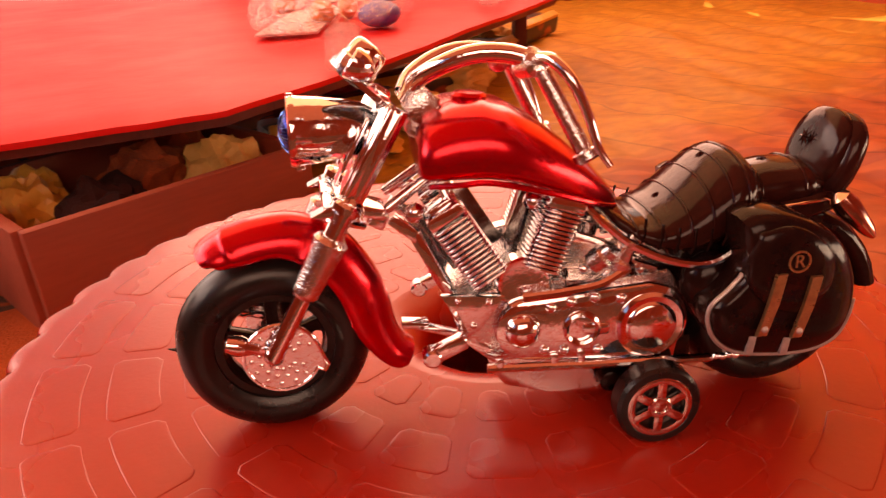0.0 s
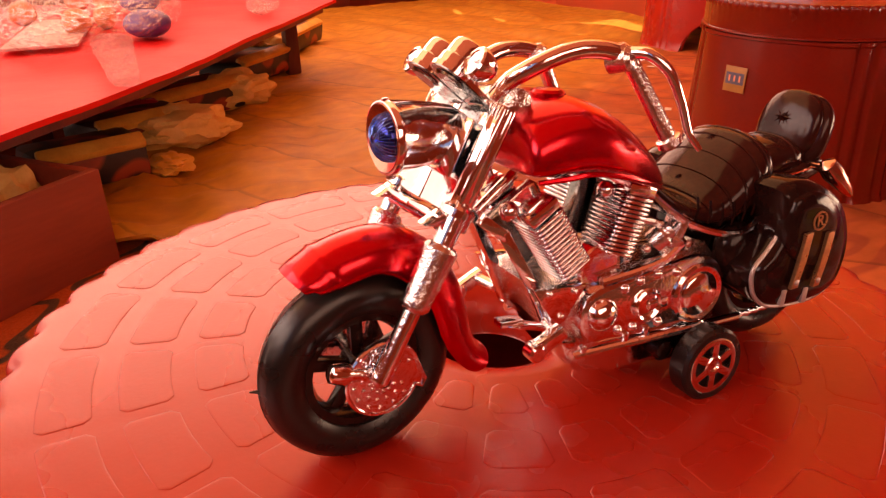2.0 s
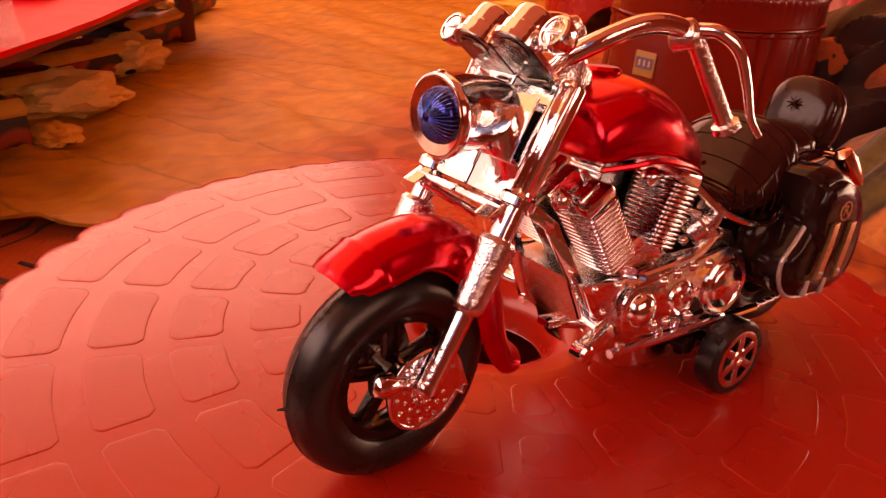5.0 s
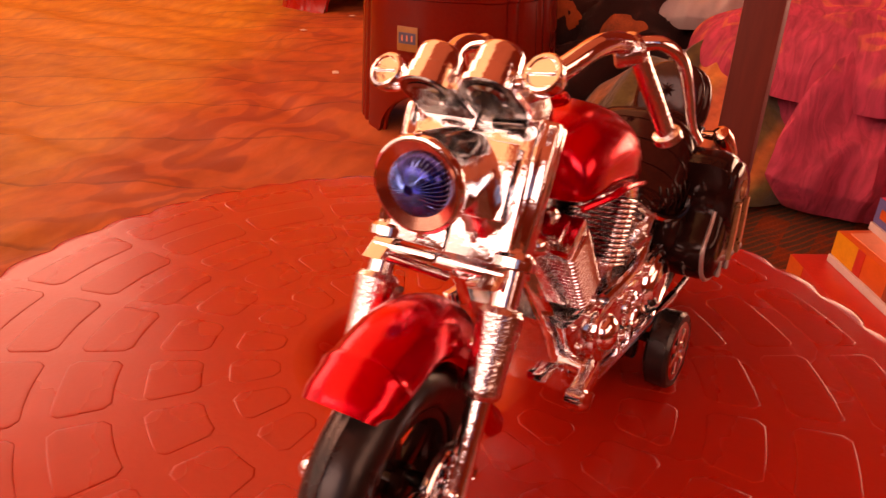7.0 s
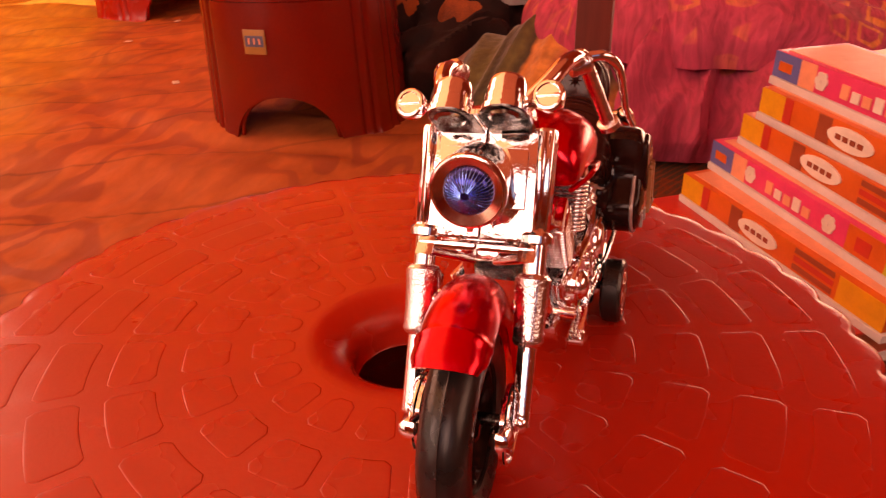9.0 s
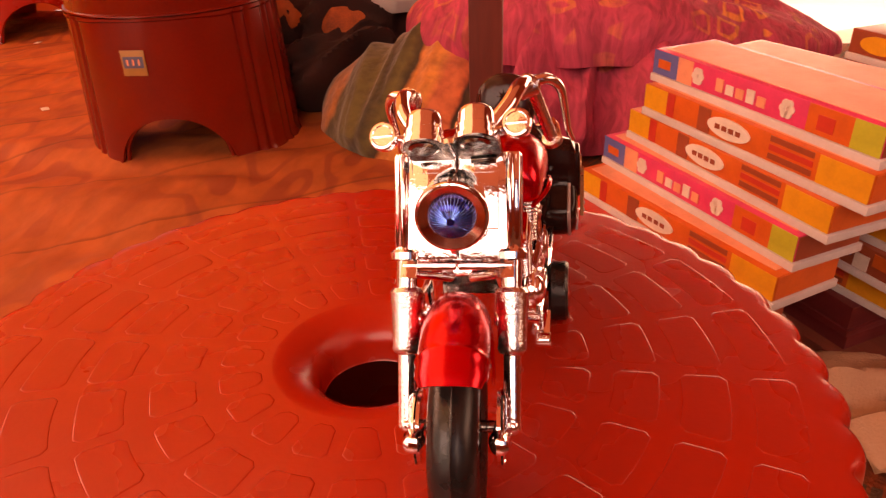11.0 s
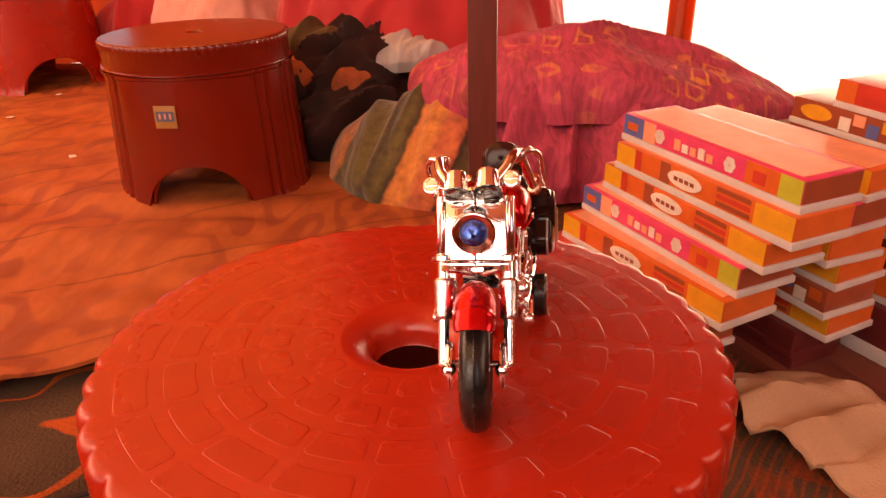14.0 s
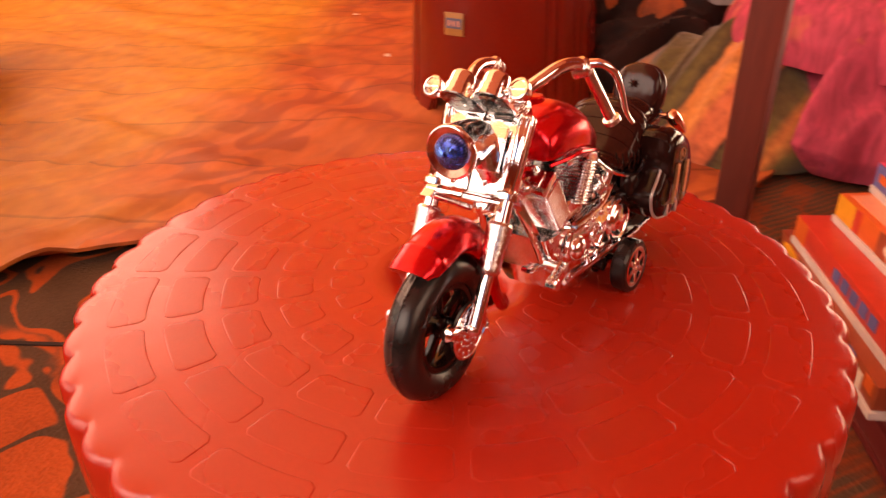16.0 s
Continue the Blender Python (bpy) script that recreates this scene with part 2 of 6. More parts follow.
def rug_material(name):
    """A carpet of charcoal and rust fields: small squares on one side, broad fields with branching strokes on the other."""
    m = bpy.data.materials.new(name)
    m.use_nodes = True
    n, l = m.node_tree.nodes, m.node_tree.links
    p = n["Principled BSDF"]
    p.inputs["Roughness"].default_value = 0.95
    p.inputs["Specular IOR Level"].default_value = 0.15
    tc = n.new("ShaderNodeTexCoord")

    def noise_of(scale, detail, distortion=0.0):
        t = n.new("ShaderNodeTexNoise")
        t.inputs["Scale"].default_value, t.inputs["Detail"].default_value, t.inputs["Distortion"].default_value = scale, detail, distortion
        l.new(tc.outputs["Object"], t.inputs["Vector"])
        return t.outputs["Fac"]

    def calc(op, a, b=0.0, c=0.0):
        t = n.new("ShaderNodeMath")
        t.operation = op
        for k, v in enumerate((a, b, c)):
            if isinstance(v, (int, float)):
                t.inputs[k].default_value = v
            else:
                l.new(v, t.inputs[k])
        return t.outputs[0]

    def ramp_of(v, lo, hi, a=0.0, b=1.0):
        t = n.new("ShaderNodeMapRange")
        t.interpolation_type = "SMOOTHSTEP"
        for k, x in (("From Min", lo), ("From Max", hi), ("To Min", a), ("To Max", b)):
            t.inputs[k].default_value = x
        l.new(v, t.inputs["Value"])
        return t.outputs["Result"]

    def blend(f, a, b):
        t = n.new("ShaderNodeMix")
        t.data_type = "RGBA"
        l.new(f, t.inputs["Factor"])
        for k, v in (("A", a), ("B", b)):
            if isinstance(v, tuple):
                t.inputs[k].default_value = (*v, 1)
            else:
                l.new(v, t.inputs[k])
        return t.outputs["Result"]

    xyz = n.new("ShaderNodeSeparateXYZ")
    l.new(tc.outputs["Object"], xyz.inputs["Vector"])
    X, Y = xyz.outputs["X"], xyz.outputs["Y"]
    charcoal, rust, dull = (0.085, 0.050, 0.030), (0.42, 0.085, 0.022), (0.20, 0.045, 0.018)
    wob = noise_of(14.0, 3.0)
    # broad fields, rust towards the low x side
    field = ramp_of(calc("MULTIPLY_ADD", wob, 0.10, X), 0.125, 0.145, 1.0, 0.0)
    strokes = ramp_of(calc("ABSOLUTE", calc("SUBTRACT", noise_of(8.5, 1.2, 0.8), 0.5)), 0.016, 0.026, 1.0, 0.0)
    left = blend(strokes, blend(field, charcoal, rust), blend(field, rust, charcoal))
    # small squares with slanting strokes
    mp = n.new("ShaderNodeMapping")
    mp.inputs["Rotation"].default_value = (0, 0, radians(11))
    mp.inputs["Scale"].default_value = (15.5, 36.0, 1.0)
    l.new(tc.outputs["Object"], mp.inputs["Vector"])
    flat = n.new("ShaderNodeVectorMath")
    flat.operation = "MULTIPLY"
    flat.inputs[1].default_value = (1, 1, 0)
    l.new(mp.outputs["Vector"], flat.inputs[0])
    lift = n.new("ShaderNodeVectorMath")
    lift.inputs[1].default_value = (0, 0, 0.5)
    l.new(flat.outputs["Vector"], lift.inputs[0])
    ck = n.new("ShaderNodeTexChecker")
    ck.inputs["Scale"].default_value = 1.0
    l.new(lift.outputs["Vector"], ck.inputs["Vector"])
    leaf = ramp_of(calc("SINE", calc("MULTIPLY_ADD", wob, 9.0, calc("MULTIPLY", calc("ADD", X, calc("MULTIPLY", Y, 1.6)), 420.0))), 0.35, 0.8, 0.0, 0.55)
    right = blend(leaf, blend(calc("MULTIPLY", ck.outputs["Fac"], ramp_of(noise_of(30.0, 3.0), 0.35, 0.6)), charcoal, dull), (0.30, 0.055, 0.018))
    both = blend(ramp_of(Y, 0.02, 0.03), right, left)
    pile = noise_of(320.0, 4.0)
    worn = n.new("ShaderNodeMix")
    worn.data_type, worn.blend_type = "RGBA", "MULTIPLY"
    worn.inputs["Factor"].default_value = 1.0
    l.new(both, worn.inputs["A"])
    l.new(ramp_of(calc("MULTIPLY_ADD", pile, 0.5, noise_of(9.0, 5.0)), 0.45, 0.95, 0.62, 1.1), worn.inputs["B"])
    l.new(worn.outputs["Result"], p.inputs["Base Color"])
    bn = n.new("ShaderNodeBump")
    bn.inputs["Distance"].default_value = 0.002
    l.new(pile, bn.inputs["Height"])
    l.new(bn.outputs["Normal"], p.inputs["Normal"])
    return m


def stripe_material(name, along, stops, lo, hi, rough=0.9):
    """Broad woven stripes across the direction `along`, at the given places, with a nap and small flecks."""
    m = bpy.data.materials.new(name)
    m.use_nodes = True
    n, l = m.node_tree.nodes, m.node_tree.links
    p = n["Principled BSDF"]
    p.inputs["Roughness"].default_value = rough
    p.inputs["Sheen Weight"].default_value = 0.3
    tc = n.new("ShaderNodeTexCoord")
    dt = n.new("ShaderNodeVectorMath")
    dt.operation = "DOT_PRODUCT"
    dt.inputs[1].default_value = along
    l.new(tc.outputs["Object"], dt.inputs[0])
    nz = n.new("ShaderNodeTexNoise")
    nz.inputs["Scale"].default_value = 25.0
    nz.inputs["Detail"].default_value = 4.0
    l.new(tc.outputs["Object"], nz.inputs["Vector"])
    ad = n.new("ShaderNodeMath")
    ad.operation = "MULTIPLY_ADD"
    ad.inputs[1].default_value = 0.016
    l.new(nz.outputs["Fac"], ad.inputs[0])
    l.new(dt.outputs["Value"], ad.inputs[2])
    mr = n.new("ShaderNodeMapRange")
    mr.inputs["From Min"].default_value, mr.inputs["From Max"].default_value = lo, hi
    l.new(ad.outputs[0], mr.inputs["Value"])
    ramp = n.new("ShaderNodeValToRGB")
    els = ramp.color_ramp.elements
    while len(els) < len(stops):
        els.new(0.5)
    for e, (pos, c) in zip(els, stops):
        e.position, e.color = pos, (*c, 1)
    l.new(mr.outputs["Result"], ramp.inputs["Fac"])
    n2 = n.new("ShaderNodeTexNoise")
    n2.inputs["Scale"].default_value = 70.0
    n2.inputs["Detail"].default_value = 5.0
    l.new(tc.outputs["Object"], n2.inputs["Vector"])
    r2 = n.new("ShaderNodeValToRGB")
    r2.color_ramp.elements[0].position, r2.color_ramp.elements[1].position = 0.3, 0.65
    r2.color_ramp.elements[0].color = (0.45, 0.4, 0.4, 1)
    l.new(n2.outputs["Fac"], r2.inputs["Fac"])
    mx = n.new("ShaderNodeMix")
    mx.data_type = "RGBA"
    mx.blend_type = "MULTIPLY"
    mx.inputs["Factor"].default_value = 0.8
    l.new(ramp.outputs["Color"], mx.inputs["A"])
    l.new(r2.outputs["Color"], mx.inputs["B"])
    l.new(mx.outputs["Result"], p.inputs["Base Color"])
    bn = n.new("ShaderNodeBump")
    bn.inputs["Distance"].default_value = 0.0025
    l.new(n2.outputs["Fac"], bn.inputs["Height"])
    l.new(bn.outputs["Normal"], p.inputs["Normal"])
    return m


RED_PLASTIC = material("red_moulded_plastic", (0.41, 0.022, 0.008), (0.36, 0.018, 0.007), rough=0.27, scale=18, fine=500, bump=0.00004, bump_scale=700, rvar=0.07, spec=0.54)
DARK_RED_PLASTIC = material("dark_red_moulded_plastic", (0.20, 0.013, 0.004), (0.15, 0.009, 0.003), rough=0.24, scale=12, fine=300, bump=0.0001, bump_scale=200, spec=0.5)
CHROME = material("vacuum_chrome_plastic", (0.94, 0.94, 0.95), (0.86, 0.86, 0.88), rough=0.075, metal=1.0, scale=300, fine=2200, bump=0.00004, bump_scale=1100, rvar=0.06)
CAST_CHROME = material("pebbled_chrome_plastic", (0.9, 0.89, 0.89), (0.7, 0.68, 0.68), rough=0.13, metal=1.0, scale=600, fine=2500, bump=0.00014, bump_scale=1900, rvar=0.06)
# Chrome with the shade of hollows and fin gaps put into its colour.
SHADED_CHROME = material("chrome_darkened_for_shade", (0.16, 0.16, 0.15), (0.3, 0.29, 0.27), rough=0.18, metal=1.0, scale=400, fine=2500, bump=0.0001, bump_scale=800)
COPPER = material("copper_tinted_chrome", (0.72, 0.42, 0.32), (0.6, 0.33, 0.25), rough=0.16, metal=1.0, scale=400, fine=2500)
CANDY = material("candy_red_metallised_plastic", (0.72, 0.018, 0.030), (0.60, 0.013, 0.022), rough=0.24, metal=0.9, scale=200, fine=1500, bump=0.00003, bump_scale=420, rvar=0.06, coat=0.35)
BLUE_LENS = material("blue_metallised_lens", (0.003, 0.010, 0.20), (0.005, 0.022, 0.32), rough=0.10, metal=0.8, scale=500, fine=3000, coat=0.6)
LENS_RIB = material("pale_blue_lens_rib", (0.12, 0.28, 0.85), (0.20, 0.38, 0.92), rough=0.12, metal=0.8, scale=500, fine=3000)
RUBBER = material("soft_black_tyre_plastic", (0.007, 0.006, 0.006), (0.012, 0.010, 0.009), rough=0.29, scale=150, fine=1500, bump=0.00004, bump_scale=900)
BLACK = material("glossy_black_plastic", (0.011, 0.004, 0.004), (0.020, 0.008, 0.006), rough=0.13, scale=150, fine=1200, bump=0.00003, bump_scale=600, rvar=0.06, spec=0.24)
SEAT_BROWN = material("brown_black_seat_plastic", (0.022, 0.006, 0.005), (0.040, 0.010, 0.007), spec=0.26, rough=0.13, scale=120, fine=1200, bump=0.00005, bump_scale=500)
GOLD = material("worn_gold_strap_foil", (0.62, 0.36, 0.16), (0.4, 0.2, 0.1), rough=0.3, metal=0.8, scale=500, fine=2500)
SILVER_TRIM = material("silver_painted_piping", (0.55, 0.5, 0.48), (0.4, 0.36, 0.34), rough=0.35, metal=0.5, scale=500, fine=2500)
PINK_RIM = material("dull_chrome_hub", (0.85, 0.74, 0.7), (0.7, 0.58, 0.54), rough=0.14, metal=1.0, scale=400, fine=2000)
WOOD = material("dark_stained_wood", (0.20, 0.034, 0.020), (0.10, 0.017, 0.010), rough=0.5, scale=18, fine=220, bump=0.0004, stretch=(1, 1, 0.12))
CRATE_WOOD = material("red_brown_crate_board", (0.36, 0.075, 0.035), (0.24, 0.05, 0.025), rough=0.6, scale=14, fine=200, bump=0.0005, stretch=(0.15, 1, 1))
PLANK = material("red_brown_plank", (0.2, 0.05, 0.03), (0.11, 0.028, 0.018), rough=0.55, scale=16, fine=180, bump=0.0005, stretch=(0.15, 1, 1))
WHITE_CARD = material("white_card_tray", (0.62, 0.57, 0.55), (0.52, 0.47, 0.45), rough=0.55, scale=40, fine=500, bump=0.0001)
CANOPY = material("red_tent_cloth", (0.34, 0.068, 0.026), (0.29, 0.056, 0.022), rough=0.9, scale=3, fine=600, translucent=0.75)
BRIGHT_CANOPY = material("brightened_orange_tent_cloth", (0.95, 0.50, 0.22), (0.9, 0.46, 0.20), rough=0.9, scale=3, fine=600, translucent=0.85)
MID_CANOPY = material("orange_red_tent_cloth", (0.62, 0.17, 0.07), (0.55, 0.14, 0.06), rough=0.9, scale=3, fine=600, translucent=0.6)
CONCRETE = material("pale_sunlit_concrete", (0.72, 0.68, 0.62), (0.6, 0.56, 0.5), rough=0.9, scale=4, fine=60, bump=0.001)


def card(name, a, rough=0.35):
    return material(name, a, tuple(c * 0.82 for c in a), rough=rough, scale=60, fine=500, bump=0.00005)


PINK = card("pink_printed_card", (0.75, 0.06, 0.16))
ORANGE = card("orange_printed_card", (0.68, 0.13, 0.025))
YELLOW = card("yellow_printed_card", (0.78, 0.36, 0.03))
BROWN = card("brown_printed_card", (0.33, 0.07, 0.03))
REDCARD = card("red_printed_card", (0.58, 0.05, 0.03))
BLUECARD = card("blue_printed_card", (0.12, 0.14, 0.38))
LIME = card("lime_printed_card", (0.5, 0.5, 0.05))
MAROON = card("maroon_printed_card", (0.14, 0.02, 0.02))
CREAM = card("cream_printed_card", (0.8, 0.7, 0.6))
PEACH = card("peach_printed_card", (0.85, 0.35, 0.2))

# ---- mesh tools ----


def finish(bm, name, mat, angle=35.0):
    bmesh.ops.remove_doubles(bm, verts=bm.verts, dist=1e-7)
    bmesh.ops.recalc_face_normals(bm, faces=bm.faces)
    me = bpy.data.meshes.new(name)
    bm.to_mesh(me)
    bm.free()
    for f in me.polygons:
        f.use_smooth = True
    me.set_sharp_from_angle(angle=radians(angle))
    me.materials.append(mat)
    return me


def part(name, bm, mat, parent, label="", angle=35.0, scale=1.0, m=None):
    """Link a bmesh as one mesh object under a thing or a part."""
    if scale != 1.0:
        bmesh.ops.scale(bm, vec=(scale,) * 3, verts=bm.verts)
    if m is not None:
        bmesh.ops.transform(bm, matrix=m, verts=bm.verts)
    ob = new(name, finish(bm, name, mat, angle))
    ob.parent = parent
    if label:
        tagged(ob, label)
    return ob


def thing(name, label, category, group="", m=None, kind=""):
    ob = new(name)
    ob.empty_display_size = 0.01
    if m is not None:
        ob.matrix_world = m
    return tagged(ob, label, category, group, kind)


def solid(name, bm, mat, label, category, m=None, kind="", angle=35.0, group=""):
    ob = new(name, finish(bm, name, mat, angle))
    if m is not None:
        ob.matrix_world = m
    return tagged(ob, label, category, group, kind)


def frame_of(d):
    d = Vector(d).normalized()
    u = d.orthogonal().normalized()
    return u, d.cross(u), d


def skin(bm, rings, closed=True, caps=True):
    """Join rings of equally many points into a skin."""
    vs = [[bm.verts.new(p) for p in r] for r in rings]
    k = len(vs[0])
    for a, b in zip(vs, vs[1:]):
        for i in range(k if closed else k - 1):
            j = (i + 1) % k
            bm.faces.new((a[i], a[j], b[j], b[i]))
    if caps and closed:
        bm.faces.new(vs[0][::-1])
        bm.faces.new(vs[-1])


def rod(bm, p, q, r1, r2=None, seg=14):
    r2 = r1 if r2 is None else r2
    p, q = Vector(p), Vector(q)
    u, v, d = frame_of(q - p)
    ang = [2 * math.pi * i / seg for i in range(seg)]
    ln = (q - p).length
    e = min(0.25 * min(r1, r2), 0.3 * ln)
    prof = [(0, r1 - e), (e, r1), (ln - e, r2), (ln, r2 - e)]
    skin(bm, [[p + d * h + (u * math.cos(a) + v * math.sin(a)) * r for a in ang] for h, r in prof])


def pipe(bm, pts, r, seg=10, radii=None):
    pts = [Vector(p) for p in pts]
    rings, u = [], None
    for i, p in enumerate(pts):
        d = (pts[min(i + 1, len(pts) - 1)] - pts[max(i - 1, 0)]).normalized()
        u = d.orthogonal().normalized() if u is None else (u - d * u.dot(d)).normalized()
        v = d.cross(u)
        rr = radii[i] if radii else r
        rings.append([p + (u * math.cos(2 * math.pi * k / seg) + v * math.sin(2 * math.pi * k / seg)) * rr for k in range(seg)])
    skin(bm, rings)


def smooth_path(pts, n=6):
    """Points along a Catmull-Rom curve through pts."""
    P = [Vector(p) for p in pts]
    P = [P[0] * 2 - P[1]] + P + [P[-1] * 2 - P[-2]]
    out = []
    for i in range(1, len(P) - 2):
        a, b, c, d = P[i - 1:i + 3]
        for k in range(n):
            t = k / n
            out.append(0.5 * (2 * b + (c - a) * t + (2 * a - 5 * b + 4 * c - d) * t * t + (3 * b - a - 3 * c + d) * t ** 3))
    out.append(P[-2])
    return out


def ball(bm, c, r, seg=14, rings=8, m=None):
    r = (r, r, r) if isinstance(r, (int, float)) else r
    mat = Matrix.Translation(c) @ (m or Matrix()) @ Matrix.Diagonal((*r, 1))
    bmesh.ops.create_uvsphere(bm, u_segments=seg, v_segments=rings, radius=1.0, matrix=mat)


def block(bm, c, size, m=None, bevel=0.0):
    mat = Matrix.Translation(c) @ (m or Matrix()) @ Matrix.Diagonal((*size, 1))
    r = bmesh.ops.create_cube(bm, size=1.0, matrix=mat)
    if bevel:
        es = list({e for v in r["verts"] for e in v.link_edges})
        bmesh.ops.bevel(bm, geom=es, offset=bevel, segments=2, affect="EDGES", profile=0.6)


def prism(bm, pts, y0, y1, bevel=0.0):
    """A plate with the outline pts (x, z) from y0 to y1."""
    a = [bm.verts.new((x, y0, z)) for x, z in pts]
    b = [bm.verts.new((x, y1, z)) for x, z in pts]
    k = len(pts)
    fs = [bm.faces.new(a), bm.faces.new(b[::-1])]
    for i in range(k):
        fs.append(bm.faces.new((a[i], b[i], b[(i + 1) % k], a[(i + 1) % k])))
    if bevel:
        es = list({e for f in fs[:2] for e in f.edges})
        bmesh.ops.bevel(bm, geom=es, offset=bevel, segments=2, affect="EDGES", profile=0.6)


def turned(bm, c, axis, prof, seg=32):
    """A solid of revolution: prof is (along the axis, radius)."""
    c = Vector(c)
    u, v, d = frame_of(axis)
    skin(bm, [[c + d * h + (u * math.cos(2 * math.pi * k / seg) + v * math.sin(2 * math.pi * k / seg)) * r for k in range(seg)] for h, r in prof])


def ring_of(bm, c, axis, prof, seg=40):
    """A ring of revolution with the closed profile prof."""
    c = Vector(c)
    u, v, d = frame_of(axis)
    skin(bm, [[c + d * h + (u * math.cos(2 * math.pi * k / seg) + v * math.sin(2 * math.pi * k / seg)) * r for h, r in prof] for k in range(seg)] +
         [[c + d * h + u * r for h, r in prof]], caps=False)

# ---- toy motorcycle (built in millimetres, nose towards -x) ----
MM = 0.001
HEAD = Matrix.Translation((0.033, 0.0005, 0))
FRONT = pose(0, -0.0007, 0, -1.6)
BODY = HEAD @ pose(0, -0.0025, 0, 0, 0, -5.2) @ HEAD.inverted() @ pose(0, 0, 0, -4.0)

TILT = Matrix.Translation((0.030, 0.003, 0.070))
BARS = TILT @ pose(0, 0, 0, -4.0) @ TILT.inverted() @ BODY


def bike_part(name, bm, mat, parent, where, label="", angle=35.0):
    return part(name, bm, mat, parent, label, angle, MM, where)


def wheel(bike, where, c, R, hw, inner, name, label, spokes):
    """A tyre with rounded shoulders and a mould line, and a black spoked wheel in it."""
    cx, cy, cz = c
    bm = bmesh.new()
    prof = [(-hw * 0.72, inner), (-hw * 0.95, inner + 1.5), (-hw, inner + (R - inner) * 0.45), (-hw * 0.9, R - 2.4), (-hw * 0.6, R - 0.7), (-hw * 0.25, R - 0.1), (-0.25, R),
            (0, R + 0.2), (0.25, R), (hw * 0.25, R - 0.1), (hw * 0.6, R - 0.7), (hw * 0.9, R - 2.4), (hw, inner + (R - inner) * 0.45), (hw * 0.95, inner + 1.5), (hw * 0.72, inner)]
    ring_of(bm, c, (0, 1, 0), prof, 56)
    rod(bm, (cx - R + 0.4, cy, cz + 1.0), (cx - R - 1.6, cy, cz + 1.6), 0.5, 0.15, 8)
    tyre = bike_part("tyre", bm, RUBBER, bike, where, label, 50)
    bm = bmesh.new()
    ring_of(bm, c, (0, 1, 0), [(-hw * 0.62, inner + 0.4), (-hw * 0.62, inner - 1.6), (-hw * 0.2, inner - 2.4), (hw * 0.2, inner - 2.4), (hw * 0.62, inner - 1.6), (hw * 0.62, inner + 0.4)], 40)
    for k in range(spokes):
        a = 2 * math.pi * k / spokes + 0.3
        block(bm, (cx + math.cos(a) * inner * 0.5, cy, cz + math.sin(a) * inner * 0.5), (inner * 0.9, 2.2, 2.6), Matrix.Rotation(-a, 4, "Y"), 0.4)
    turned(bm, (cx, cy - hw * 0.6, cz), (0, 1, 0), [(0, 2.2), (0.5, 3.0), (hw * 1.2 - 0.5, 3.0), (hw * 1.2, 2.2)], 20)
    bike_part("spoked_rim", bm, BLACK, tyre, where)
    return tyre


